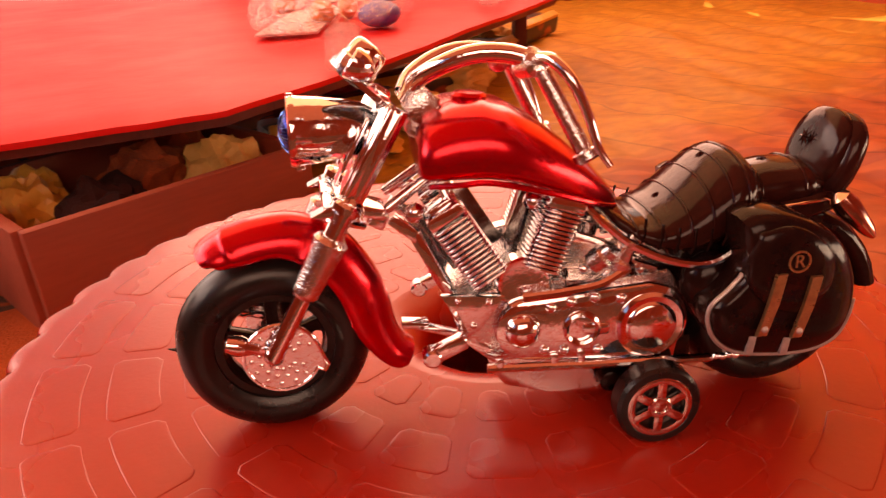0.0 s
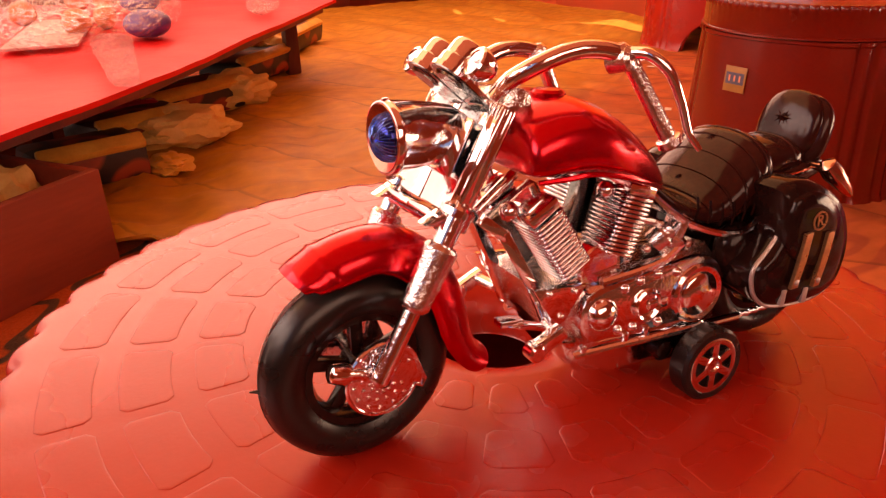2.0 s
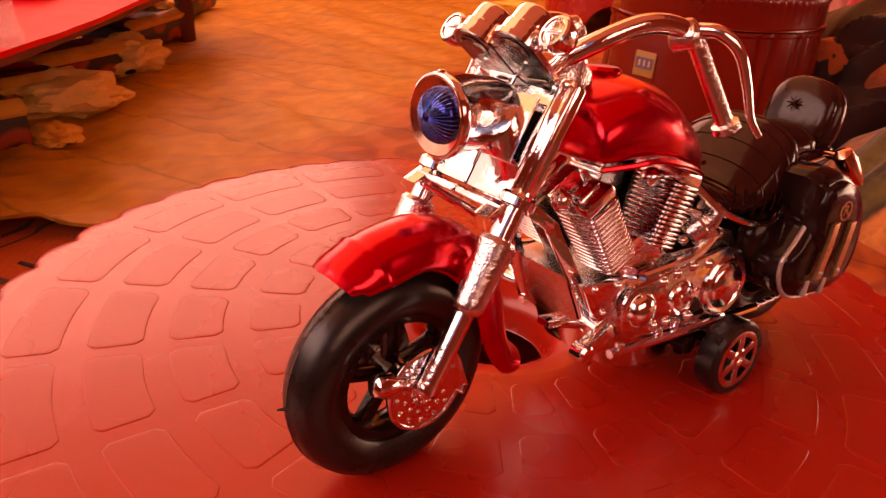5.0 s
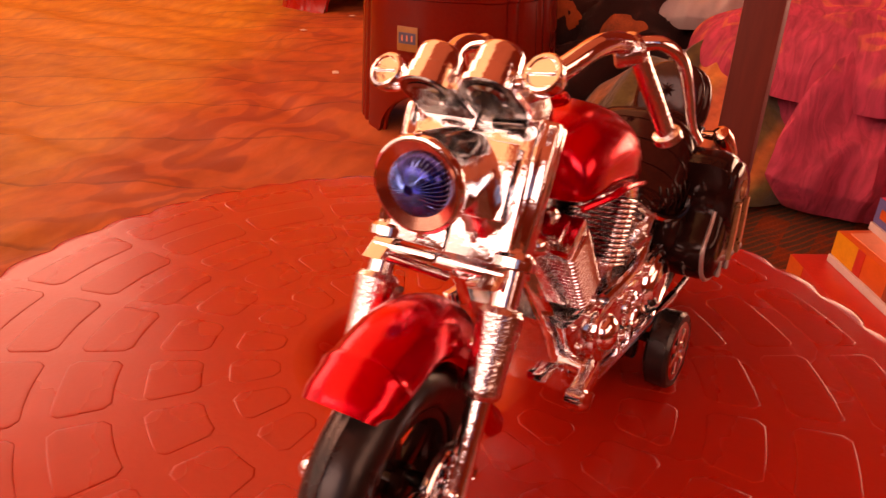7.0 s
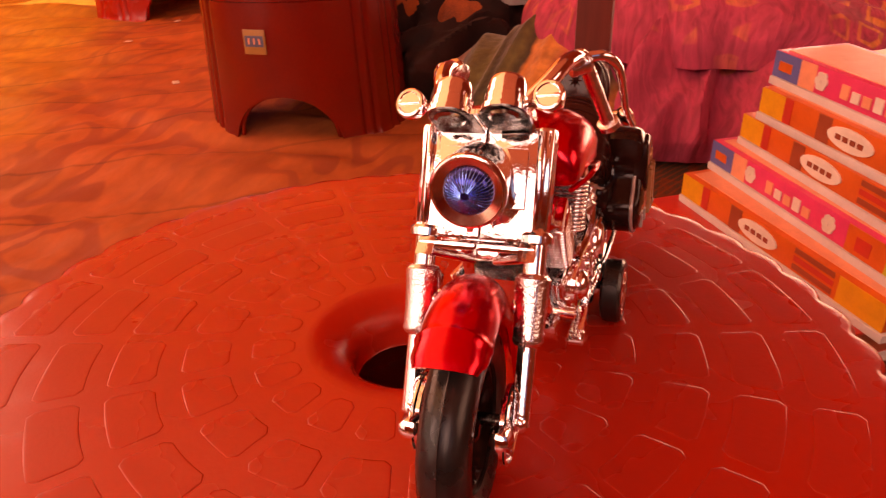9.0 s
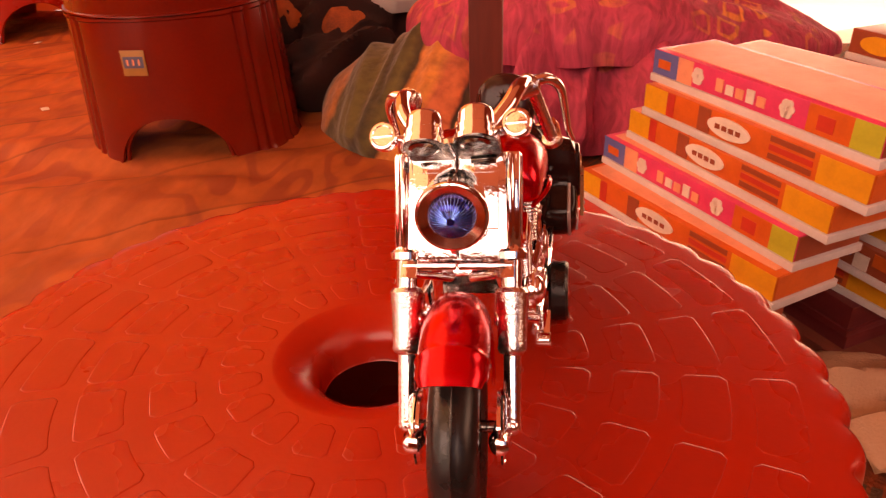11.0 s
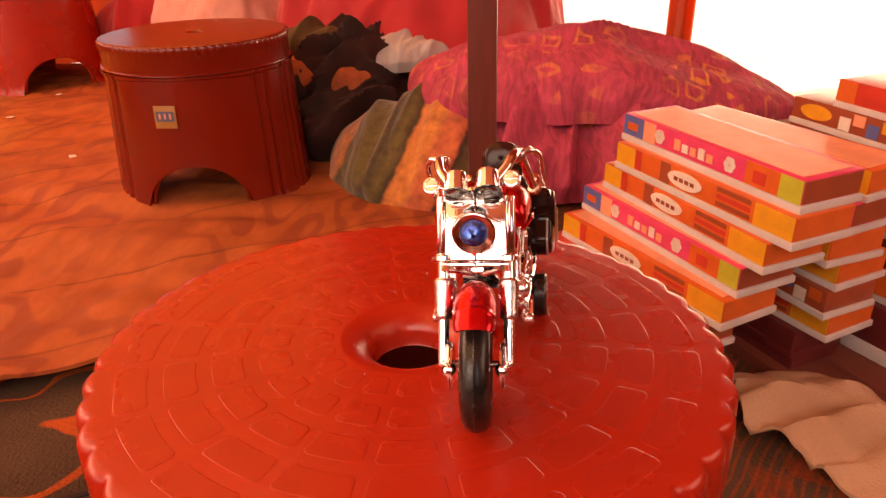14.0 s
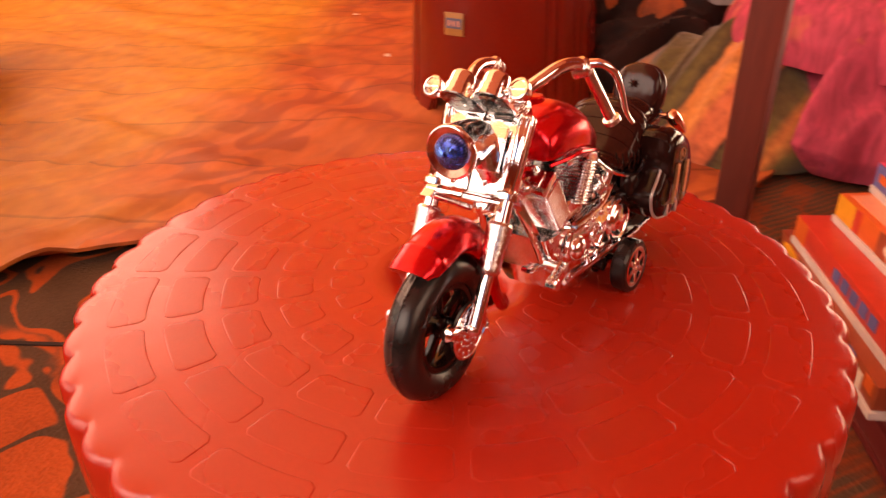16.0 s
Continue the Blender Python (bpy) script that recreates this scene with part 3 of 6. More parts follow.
def motorcycle():
    bike = thing("toy_motorcycle", "chrome and candy-red toy cruiser motorcycle standing on the stool", "toy motorcycle")
    side = (-1, 1)
    # front wheel
    wheel(bike, FRONT, (2.6, 0, 22.3), 19.4, 4.7, 11.9, "tyre", "smooth black front tyre", 5)
    bm = bmesh.new()
    rod(bm, (3, -11.5, 24), (3, 11.5, 24), 1.2)
    bike_part("front_axle", bm, SHADED_CHROME, bike, FRONT)
    for s in side:
        # brake disc: a round plate with a straight-cut wedge and raised studs
        bm = bmesh.new()
        pts = []
        for k in range(36):
            a = radians(14 + 318 * k / 35)
            pts.append((4.0 + 7.3 * math.cos(a), 22.8 + 7.3 * math.sin(a)))
        pts += [(11.9, 18.4), (12.7, 19.8), (12.0, 21.6)]
        y0, y1 = (-8.4, -7.3) if s < 0 else (7.3, 8.4)
        prism(bm, pts, y0, y1, 0.25)
        disc = bike_part("brake_disc", bm, CHROME, bike, FRONT, "drilled chrome brake disc")
        bm = bmesh.new()
        for k in range(12):
            a = radians(20 + 320 * k / 12)
            for rr, off in ((5.9, 0.0), (4.3, 0.26), (2.7, 0.1)):
                x, z = 4.0 + rr * math.cos(a + off), 22.8 + rr * math.sin(a + off)
                ball(bm, (x, s * 8.4, z), (0.45, 0.35, 0.45), 8, 5)
        pipe(bm, [(x, s * 8.4, z) for x, z in pts + pts[:1]], 0.4, 6)
        bike_part("disc_studs", bm, CHROME, disc, FRONT)
        bm = bmesh.new()
        turned(bm, (-6.3, s * 8.0, 27.6), (4.2, 0, -1.6), [(0, 1.0), (0.4, 1.7), (3.0, 2.2), (4.5, 1.6), (6.6, 1.3)], 16)
        block(bm, (-0.2, s * 7.6, 25.2), (4.0, 2.0, 2.4), pose(0, 0, 0, 0, 20, 0), 0.5)
        bike_part("brake_caliper", bm, CHROME, bike, FRONT)
        # fork leg: thin lower tube, pebbled slider, upper tube, fluted shroud
        ax = Vector((27.0, 0, 44.0)).normalized()
        lo = Vector((3.0, s * 10.3, 25.0))

        def at(h):
            return lo + ax * h
        bm = bmesh.new()
        rod(bm, at(-1.5), at(15), 1.75)
        ball(bm, at(-0.5), (2.0, 1.6, 2.0))
        leg = bike_part("fork_leg", bm, CHROME, bike, FRONT, "chrome telescopic fork leg")
        bm = bmesh.new()
        turned(bm, at(13), ax, [(0, 1.8), (0.4, 2.5), (1.2, 2.9), (2.2, 2.75), (9.5, 3.1), (11.4, 3.25), (12.2, 3.3), (13.0, 2.7), (13.2, 2.0)], 22)
        block(bm, at(23) + Vector((1.5, -s * 1.8, -0.5)), (3.6, 3.0, 3.0), pose(0, 0, 0, 0, 30, 0), 0.6)
        bike_part("fork_slider", bm, CAST_CHROME, leg, FRONT)
        bm = bmesh.new()
        rod(bm, at(25), at(34), 2.0)
        turned(bm, at(31.3), ax, [(0, 1.9), (0.3, 3.1), (1.6, 3.2), (2.2, 2.6)], 20)
        bike_part("fork_tube", bm, CHROME, leg, FRONT)
        bm = bmesh.new()
        seg = 36
        u, v, d = frame_of(ax)
        rings = []
        for h, r in ((33.0, 1.6), (33.3, 2.0), (51.5, 2.15), (52.2, 1.8)):
            rings.append([at(h) + (u * math.cos(2 * math.pi * k / seg) + v * math.sin(2 * math.pi * k / seg)) * (r + (0.22 if k % 6 < 3 else -0.12)) for k in range(seg)])
        skin(bm, rings)
        bike_part("fork_shroud", bm, CHROME, leg, FRONT, "", 60)
    # shroud panel between the legs, in two halves with a seam
    tilt = math.degrees(math.atan2(27.0, 44.0))
    for s in side:
        bm = bmesh.new()
        block(bm, (24.3, s * 5.35, 61.0), (2.2, 10.4, 20.6), pose(0, 0, 0, 0, tilt, 0), 0.5)
        block(bm, (22.6, s * 4.7, 63.0), (0.7, 6.6, 11.0), pose(0, 0, 0, 0, tilt, 0), 0.3)
        bike_part("fork_panel", bm, CHROME, bike, FRONT, "chrome panel half with a centre seam")
        bm = bmesh.new()
        block(bm, (17.6, s * 5.4, 51.6), (4.4, 10.4, 1.3), pose(0, 0, 0, 0, tilt * 0.7, 0), 0.4)
        prism(bm, [(13.2, 51.6), (17, 53.2), (18, 51.6), (15.5, 51)], s * 9.2 - 1.6, s * 9.2 + 1.6, 0.25)
        bike_part("fork_clamp", bm, CHROME, bike, FRONT)
        bm = bmesh.new()
        rod(bm, (16.5, s * 9.2, 50.5), (23.0, s * 2.0, 45.5), 0.9)
        bike_part("clamp_brace", bm, CHROME, bike, FRONT)
    bm = bmesh.new()
    block(bm, (25.0, 0, 48.4), (5.0, 8.0, 2.4), pose(0, 0, 0, 0, 20, 0), 0.6)
    block(bm, (26.0, 0, 46.0), (3.4, 4.4, 3.4), pose(0, 0, 0, 0, 30, 0), 0.5)
    bike_part("steering_head", bm, CHROME, bike, FRONT)
    # headlight
    bm = bmesh.new()
    hax = Vector((-1, 0, 0.06))
    turned(bm, (26.5, 0, 64.2), hax, [(0, 3.9), (1.5, 4.7), (5, 5.5), (10, 6.15), (13.5, 6.45), (13.8, 6.65), (14.6, 6.7), (15.1, 6.5), (15.2, 6.2), (14.7, 5.8), (14.0, 5.2), (13.9, 4.6)], 44)
    head = bike_part("headlight", bm, CHROME, bike, FRONT, "chrome bullet headlight bowl")
    bm = bmesh.new()
    block(bm, (12.4, 0, 71.6), (1.2, 0.8, 0.9), None, 0.2)
    block(bm, (12.6, 0, 58.0), (1.6, 1.2, 1.2), None, 0.3)
    bike_part("headlight_tab", bm, CHROME, head, FRONT)
    bm = bmesh.new()
    ring_of(bm, (12.1, 0, 65.05), hax, [(0.0, 4.0), (0.35, 4.1), (0.9, 5.95), (0.5, 6.15), (-0.4, 5.9), (-0.4, 4.1)], 44)
    bike_part("headlight_bezel", bm, COPPER, head, FRONT, "copper-tinted bevelled bezel")
    bm = bmesh.new()
    seg = 76
    u, v, d = frame_of(hax)
    c0 = Vector((12.0, 0, 65.05))
    rings = []
    for k in range(9):
        th = radians(3 + 87 * k / 8)
        r, h = 4.2 * math.sin(th), 2.5 * math.cos(th)
        rings.append([c0 + d * h + (u * math.cos(2 * math.pi * i / seg) + v * math.sin(2 * math.pi * i / seg)) * r for i in range(seg)])
    skin(bm, rings)
    bike_part("headlight_lens", bm, BLUE_LENS, head, FRONT, "deep blue ribbed lens", 50)
    bm = bmesh.new()
    for i in range(38):
        a = 2 * math.pi * i / 38
        pts = []
        for k in range(6):
            th = radians(10 + 74 * k / 5)
            pts.append(c0 + d * (2.5 * math.cos(th) + 0.05) + (u * math.cos(a) + v * math.sin(a)) * 4.23 * math.sin(th))
        pipe(bm, pts, 0.075, 5)
    tagged(bike_part("lens_ribs", bm, LENS_RIB, head, FRONT, "fine pale blue radial ribs"), kind="stuff")
    # front mudguard: a hooped sheet over the tyre
    outline = [(-9.4, 44.6), (-7.4, 46.2), (-3.0, 48.2), (3, 49.4), (9, 49.4), (15, 47.3), (20.5, 42.8), (24.5, 36.0), (26.6, 29.0), (27.4, 23.6), (28.9, 19.2), (31.0, 17.2)]
    path = smooth_path([(x, 0, z) for x, z in outline], 7)
    rings = []
    for i, p in enumerate(path):
        q0, q1 = path[max(i - 1, 0)], path[min(i + 1, len(path) - 1)]
        t = (q1 - q0).normalized()
        nrm = Vector((-t.z, 0, t.x))
        f = i / (len(path) - 1)
        w = 6.5 - 0.9 * max(0.0, f - 0.8) / 0.2 - 1.1 * max(0.0, 1 - f / 0.14) ** 2
        dp = 6.0 + 2.2 * min(1.0, max(0.0, f - 0.30) / 0.2) - 4.6 * max(0.0, f - 0.76) / 0.24 - 3.4 * max(0.0, 1 - f / 0.22) ** 1.4
        ridge = 0.32 * math.exp(-((f - 0.17) / 0.011) ** 2)
        sec, N = [], 25
        for k in range(N):
            a = math.pi * (k / (N - 1) - 0.5)
            sec.append(p + Vector((0, math.copysign(abs(math.sin(a)) ** 0.92, math.sin(a)) * (w + ridge), 0)) - nrm * ((1 - math.cos(a)) * dp - ridge))
        for k in range(N - 1, -1, -1):
            a = math.pi * (k / (N - 1) - 0.5)
            sec.append(p + Vector((0, math.copysign(abs(math.sin(a)) ** 0.92, math.sin(a)) * (w - 0.7), 0)) - nrm * ((1 - math.cos(a)) * dp + 0.8))
        rings.append(sec)
    bm = bmesh.new()
    skin(bm, rings)
    guard = bike_part("front_mudguard", bm, CANDY, bike, FRONT, "candy-red hooped front mudguard", 70)
    bm = bmesh.new()
    for s in side:
        rod(bm, (13.5, s * 7.4, 42.0), (13.0, s * 9.6, 42.5), 1.1)
        ball(bm, (13.5, s * 7.6, 42.0), (1.5, 1.0, 1.5))
    bike_part("mudguard_stay", bm, CHROME, guard, FRONT)

    # gauges, indicators and handlebar
    for s in side:
        bm = bmesh.new()
        gax = Vector((0.707, 0, 0.707))
        gc = Vector((25.0, -1.6 + s * 5.0, 75.6))
        turned(bm, gc, gax, [(-1.5, 3.3), (-1.4, 3.85), (0.6, 3.8), (0.9, 3.5), (3.0, 3.4), (3.9, 3.2), (4.4, 2.7), (4.65, 1.6), (4.7, 0.3)], 34)
        g = bike_part("gauge", bm, CHROME, bike, BARS, "round chrome instrument cup")
        bm = bmesh.new()
        pe = Vector((-0.707, 0, 0.707))
        low = gc - gax * 1.5
        ring = []
        for k in range(13):
            a = radians(-75 + 165 * k / 12)
            ring.append(low + pe * 4.3 * math.cos(a) + Vector((0, s * 4.3 * math.sin(a), 0)))
        ring += [low + Vector((0, s * 4.2, 0)) - pe * 5.0, low - pe * 10.6 + Vector((0, s * 2.6, 0)), low - pe * 11.0 - Vector((0, s * 4.9, 0)), low - Vector((0, s * 4.9, 0)) - pe * 2.0, low - Vector((0, s * 4.9, 0)) + pe * 1.2]
        skin(bm, [[p - gax * 0.9 for p in ring], ring])
        bike_part("gauge_plate", bm, CHROME, g, BARS, "", 30)
        bm = bmesh.new()
        mid = sum(ring, Vector()) / len(ring)
        skin(bm, [[mid + (p - mid) * 0.9 - gax * 1.1 for p in ring], [mid + (p - mid) * 0.9 - gax * 0.85 for p in ring]])
        rod(bm, low - gax * 1.05, low - gax * 1.6, 2.9, 2.4, 24)
        block(bm, low - pe * 7.0 - gax * 1.3, (1.0, 5.0, 0.9), None, 0.2)
        bike_part("gauge_underside", bm, SHADED_CHROME, g, BARS, "hollow underside of the gauge plate, coloured dark for its shade")
        bm = bmesh.new()
        cup = Vector((24.6, -1.6 + s * 12.7, 76.4))
        fax = Vector((-0.80, 0, 0.60)).normalized()
        turned(bm, cup - fax * 1.0, fax, [(-2.6, 0.8), (-1.8, 1.9), (-0.4, 2.6), (0.8, 2.8), (1.5, 2.8), (1.8, 2.5), (1.85, 2.1), (1.6, 1.9), (1.65, 0.3)], 26)
        block(bm, cup + fax * 0.75, (0.5, 4.0, 0.5), fax.to_track_quat("X", "Z").to_matrix().to_4x4(), 0.1)
        ind = bike_part("indicator", bm, CHROME, bike, BARS, "small round chrome indicator lamp")
        bm = bmesh.new()
        rod(bm, cup - fax * 2.0, (27.0, -1.6 + s * 8.0, 74.2), 0.9)
        bike_part("indicator_stem", bm, CHROME, ind, BARS)
        # handlebar half, with grip and lever
        bm = bmesh.new()
        bar = smooth_path([(33.0, s * 4.5, 69.5), (35.0, s * 7.5, 72.4), (39.5, s * 10.8, 74.9), (45.0, s * 12.4, 76.3), (50.5, s * 13.2, 75.9), (55.0, s * 13.8, 74.2), (56.5, s * 14.2, 72.6)], 6)
        pipe(bm, bar, 1.7, 14)
        hb = bike_part("handlebar", bm, CHROME, bike, BARS, "curved chrome handlebar", 50)
        bm = bmesh.new()
        turned(bm, (54.2, s * 13.6, 73.8), (0.35, s * 0.75, 0.1), [(-2.6, 1.6), (-2.2, 2.3), (1.6, 2.3), (2.4, 1.5)], 18)
        turned(bm, (54.0, s * 13.5, 75.6), (-0.2, 0, 1), [(-1.6, 2.2), (0.2, 2.0), (1.0, 1.2)], 16)
        bike_part("bar_clamp", bm, CAST_CHROME, hb, BARS)
        bm = bmesh.new()
        gp, gq = Vector((56.0, s * 14.4, 72.6)), Vector((62.8, s * 17.0, 57.8))
        gd = gq - gp
        prof = [(gd.length * k / 26, 1.5 + (0.12 if k % 2 else 0.0)) for k in range(25)] + [(gd.length - 1.2, 1.6), (gd.length - 1.0, 2.4), (gd.length + 0.3, 2.5), (gd.length + 0.8, 2.0)]
        turned(bm, gp, gd, prof, 16)
        bike_part("grip", bm, CAST_CHROME, hb, BARS, "ribbed chrome grip")
        bm = bmesh.new()
        lev = smooth_path([(55.5, s * 15.0, 74.8), (57.0, s * 18.0, 74.4), (59.5, s * 20.2, 71.2), (62.0, s * 20.6, 65.4), (63.6, s * 20.8, 60.0), (65.5, s * 21.6, 56.6)], 5)
        pipe(bm, lev, 1.0, 10, [1.3 - 0.7 * i / (len(lev) - 1) for i in range(len(lev))])
        bike_part("lever", bm, CHROME, hb, BARS, "slim chrome control lever", 50)
    bm = bmesh.new()
    turned(bm, (35.5, -8.5, 67.8), (0, 1, 0), [(0, 1.8), (0.5, 3.0), (5.0, 3.2), (11.0, 3.2), (15.5, 3.0), (16, 1.8)], 18)
    block(bm, (36.6, -0.5, 64.6), (6.5, 13.5, 7.0), pose(0, 0, 0, 0, 30, 0), 1.2)
    for k in range(14):
        a = 2.4 * k
        ball(bm, (36.6 + 2.6 * math.cos(a), -8.0 + 15 * (k / 13), 66 + 2.8 * math.sin(a)), (1.1, 1.0, 1.1), 8, 6)
    bike_part("handlebar_riser", bm, CAST_CHROME, bike, BARS)

    # fuel tank
    secs = [(33.8, 57.0, 62.0, 12.8), (34.2, 56.6, 64.6, 13.8), (35.4, 56.2, 66.4, 14.4), (37.8, 56.0, 67.6, 14.8), (41.0, 56.0, 68.6, 15.0), (46.0, 55.6, 69.0, 15.2), (51.0, 54.6, 67.4, 15.2), (56.0, 52.6, 64.4, 14.0), (61.0, 50.6, 60.6, 12.2),
            (66.0, 48.2, 56.0, 9.8), (70.0, 46.4, 51.4, 7.2), (72.5, 45.6, 48.4, 4.6)]
    rings = []
    for x, zb, zt, w in secs:
        sec = []
        h = zt - zb
        for k in range(28):
            a = 2 * math.pi * k / 28
            cy, cz = math.cos(a), math.sin(a)
            yy = math.copysign(abs(cy) ** (0.56 if cz >= 0 else 0.22), cy) * w
            if cz >= 0:
                zz = zb + h * 0.44 + abs(cz) ** 0.85 * h * 0.56
            else:
                zz = zb + h * 0.44 - abs(cz) ** 0.35 * h * 0.44
            sec.append((x, yy * 1.06 * (1 - 0.10 * max(0, cz)) - 1.3, zz))
        rings.append(sec)
    fine = []
    for a, b in zip(rings, rings[1:]):
        for t in (0, 0.5):
            fine.append([tuple(p + (q - p) * t for p, q in zip(A, B)) for A, B in zip(a, b)])
    fine.append(rings[-1])
    bm = bmesh.new()
    skin(bm, fine)
    tank = bike_part("fuel_tank", bm, CANDY, bike, BODY, "candy-red teardrop fuel tank", 45)
    bm = bmesh.new()
    turned(bm, (44.5, -4.3, 68.2), (0.1, 0, 1), [(0, 3.4), (1.0, 3.4), (1.6, 2.8), (1.8, 1.0)], 22)
    bike_part("filler_cap", bm, CANDY, tank, BODY)
    for s in side:
        bm = bmesh.new()
        edge = smooth_path([(35.5, s * 13.6 - 1.3, 55.4), (41, s * 15.9 - 1.3, 55.9), (46, s * 16.6 - 1.3, 56.0), (56, s * 15.4 - 1.3, 53.0), (66, s * 10.8 - 1.3, 48.6), (72, s * 5.3 - 1.3, 45.9)], 5)
        pipe(bm, edge, 0.55, 8)
        bike_part("tank_seam", bm, CANDY, tank, BODY)

    # engine: two finned cylinders in a V over a chromed crankcase
    for top, bot, w in (((37.6, 49.6), (46.2, 35.0), 10.4), ((61.2, 49.8), (56.0, 36.0), 11.2)):
        t3, b3 = Vector((top[0], 0, top[1])), Vector((bot[0], 0, bot[1]))
        d = (t3 - b3).normalized()
        L = (t3 - b3).length
        rot = d.to_track_quat("Z", "Y").to_matrix().to_4x4()
        r3 = rot.to_3x3()
        bm = bmesh.new()
        block(bm, (t3 + b3) / 2, (w * 0.3, 12.0, L * 0.8), rot, 0.3)
        for s in side:
            block(bm, (t3 + b3) / 2 + Vector((0, s * 8.2, 0)), (w * 0.78, 5.6, L), rot, 0.5)
        # The core's dark colour stands for the shade between the fins.
        cyl = bike_part("cylinder", bm, SHADED_CHROME, bike, BODY, "finned chrome engine cylinder")
        n = 14
        for s in side:
            for k in range(n):
                p = b3 + d * (L * (0.03 + 0.80 * k / (n - 1))) + Vector((0, s * 8.4, 0))
                sh = 0.86 + 0.14 * k / (n - 1)
                loop = []
                for e in range(24):
                    a = 2 * math.pi * e / 24
                    loop.append((math.copysign(abs(math.cos(a)) ** 0.34, math.cos(a)) * w * 0.53 * sh, math.copysign(abs(math.sin(a)) ** 0.34, math.sin(a)) * 3.9))
                bm = bmesh.new()
                skin(bm, [[p + r3 @ Vector((x * q, y * q, h)) for x, y in loop] for h, q in ((-0.36, 0.92), (-0.25, 0.98), (-0.1, 1.0), (0.1, 1.0), (0.25, 0.98), (0.36, 0.92))])
                bike_part("cooling_fin", bm, CHROME, cyl, BODY, "", 60)
            bm = bmesh.new()
            top = t3 - d * 0.9 + Vector((0, s * 8.4, 0))
            block(bm, top, (w * 0.96, 7.2, 2.4), rot, 0.6)
            block(bm, top + d * 1.4, (w * 0.6, 4.6, 1.6), rot, 0.5)
            ball(bm, top + Vector((-w * 0.5, s * 0.5, 0.2)), (2.0, 1.9, 2.0), 14, 8)
            rod(bm, top + d * 0.5 + Vector((w * 0.2, s * 1.0, 0)), top + d * 5.0 + Vector((w * 0.25, 0, 0)), 0.8, None, 10)
            bike_part("cylinder_head", bm, CHROME, cyl, BODY)
    bm = bmesh.new()
    prism(bm, [(38.5, 31.6), (49.0, 32.0), (52, 33.5), (64, 32.5), (72, 32.0), (82, 33.0), (86.5, 27.0), (86, 17.0), (46, 16.0), (41, 22.5)], -10.5, 10.5, 0.8)
    case = bike_part("crankcase", bm, CAST_CHROME, bike, BODY, "chrome crankcase")
    for s in side:
        bm = bmesh.new()
        outline = []
        for k in range(13):
            a = radians(100 + 160 * k / 12)
            outline.append((53.0 + 6.6 * math.cos(a), 23.8 + 6.6 * math.sin(a)))
        for k in range(15):
            a = radians(-95 + 185 * k / 14)
            outline.append((77.3 + 8.3 * math.cos(a), 23.0 + 8.3 * math.sin(a)))
        y0, y1 = (-13.4, -10.0) if s < 0 else (10.0, 13.4)
        prism(bm, outline, y0, y1, 1.1)
        cover = bike_part("primary_cover", bm, CHROME, case, BODY, "polished chrome primary cover")
        bm = bmesh.new()
        turned(bm, (77.6, s * 12.8, 22.6), (0, s, 0), [(0, 7.0), (1.0, 7.0), (1.5, 6.4), (1.3, 5.2), (1.7, 4.9), (2.0, 4.4), (2.1, 0.5)], 36)
        ball(bm, (51.8, s * 13.2, 24.2), (3.7, 2.6, 3.7), 18, 10)
        ring_of(bm, (63.5, s * 13.5, 23.4), (0, s, 0), [(-0.6, 2.6), (0.6, 2.7), (0.9, 3.2), (0.6, 3.7), (-0.6, 3.8)], 26)
        block(bm, (66.5, s * 13.2, 23.0), (5.4, 1.6, 2.4), pose(0, 0, 0, 0, 4, 0), 0.6)
        for x, z in ((57.5, 28.6), (61.5, 29.4), (66.2, 29.8), (56.0, 19.4), (60.0, 19.0), (67.0, 18.2), (71.5, 29.0)):
            ball(bm, (x, s * 13.3, z), (1.15, 1.0, 1.15), 10, 6)
        pipe(bm, smooth_path([(52.0, s * 12.6, 31.0), (60, s * 13.2, 31.6), (67.5, s * 13.0, 32.4), (73.0, s * 12.4, 35.0)], 4), 1.1, 10)
        bike_part("cover_trim", bm, CHROME, case, BODY)
        bm = bmesh.new()
        prism(bm, [(36.2, 33.0), (48.6, 31.4), (43.5, 24.8), (41.2, 23.5)], s * 11.6 - 0.8, s * 11.6 + 0.8, 0.3)
        for x, z in ((39.5, 31.6), (45.5, 30.8), (42.3, 26.0)):
            ball(bm, (x, s * 12.4, z), 0.7, 8, 6)
        bike_part("engine_mount", bm, CHROME, case, BODY)
        bm = bmesh.new()
        turned(bm, (52.6, s * 8.0, 33.4), (0, s, 0), [(0, 5.4), (3.0, 5.4), (3.5, 5.0), (3.3, 4.2), (3.5, 0.5)], 30)
        turned(bm, (61.0, s * 9.0, 33.0), (-0.45, s * 0.2, 0.9), [(0, 1.3), (2.5, 1.5), (3.0, 2.1), (4.0, 2.1), (4.4, 1.2)], 14)
        bike_part("timing_cover", bm, CHROME, case, BODY, "round chrome timing cover")
        # bits between the cylinders and the seat: carburettor, linkage
        bm = bmesh.new()
        turned(bm, (66.5, s * 10.5, 35.5), (0.6, s * 0.4, 0.7), [(0, 1.6), (0.5, 2.6), (3.5, 2.6), (4.0, 2.0), (5.5, 1.8)], 16)
        turned(bm, (71.5, s * 10.8, 34.0), (0.3, s * 0.2, 0.9), [(0, 2.4), (2.5, 2.6), (3.0, 1.7), (7.0, 1.5)], 16)
        pipe(bm, smooth_path([(62, s * 9, 42), (68, s * 11, 40), (73.5, s * 11.5, 36.0), (79, s * 11.0, 33.5)], 4), 0.9, 8)
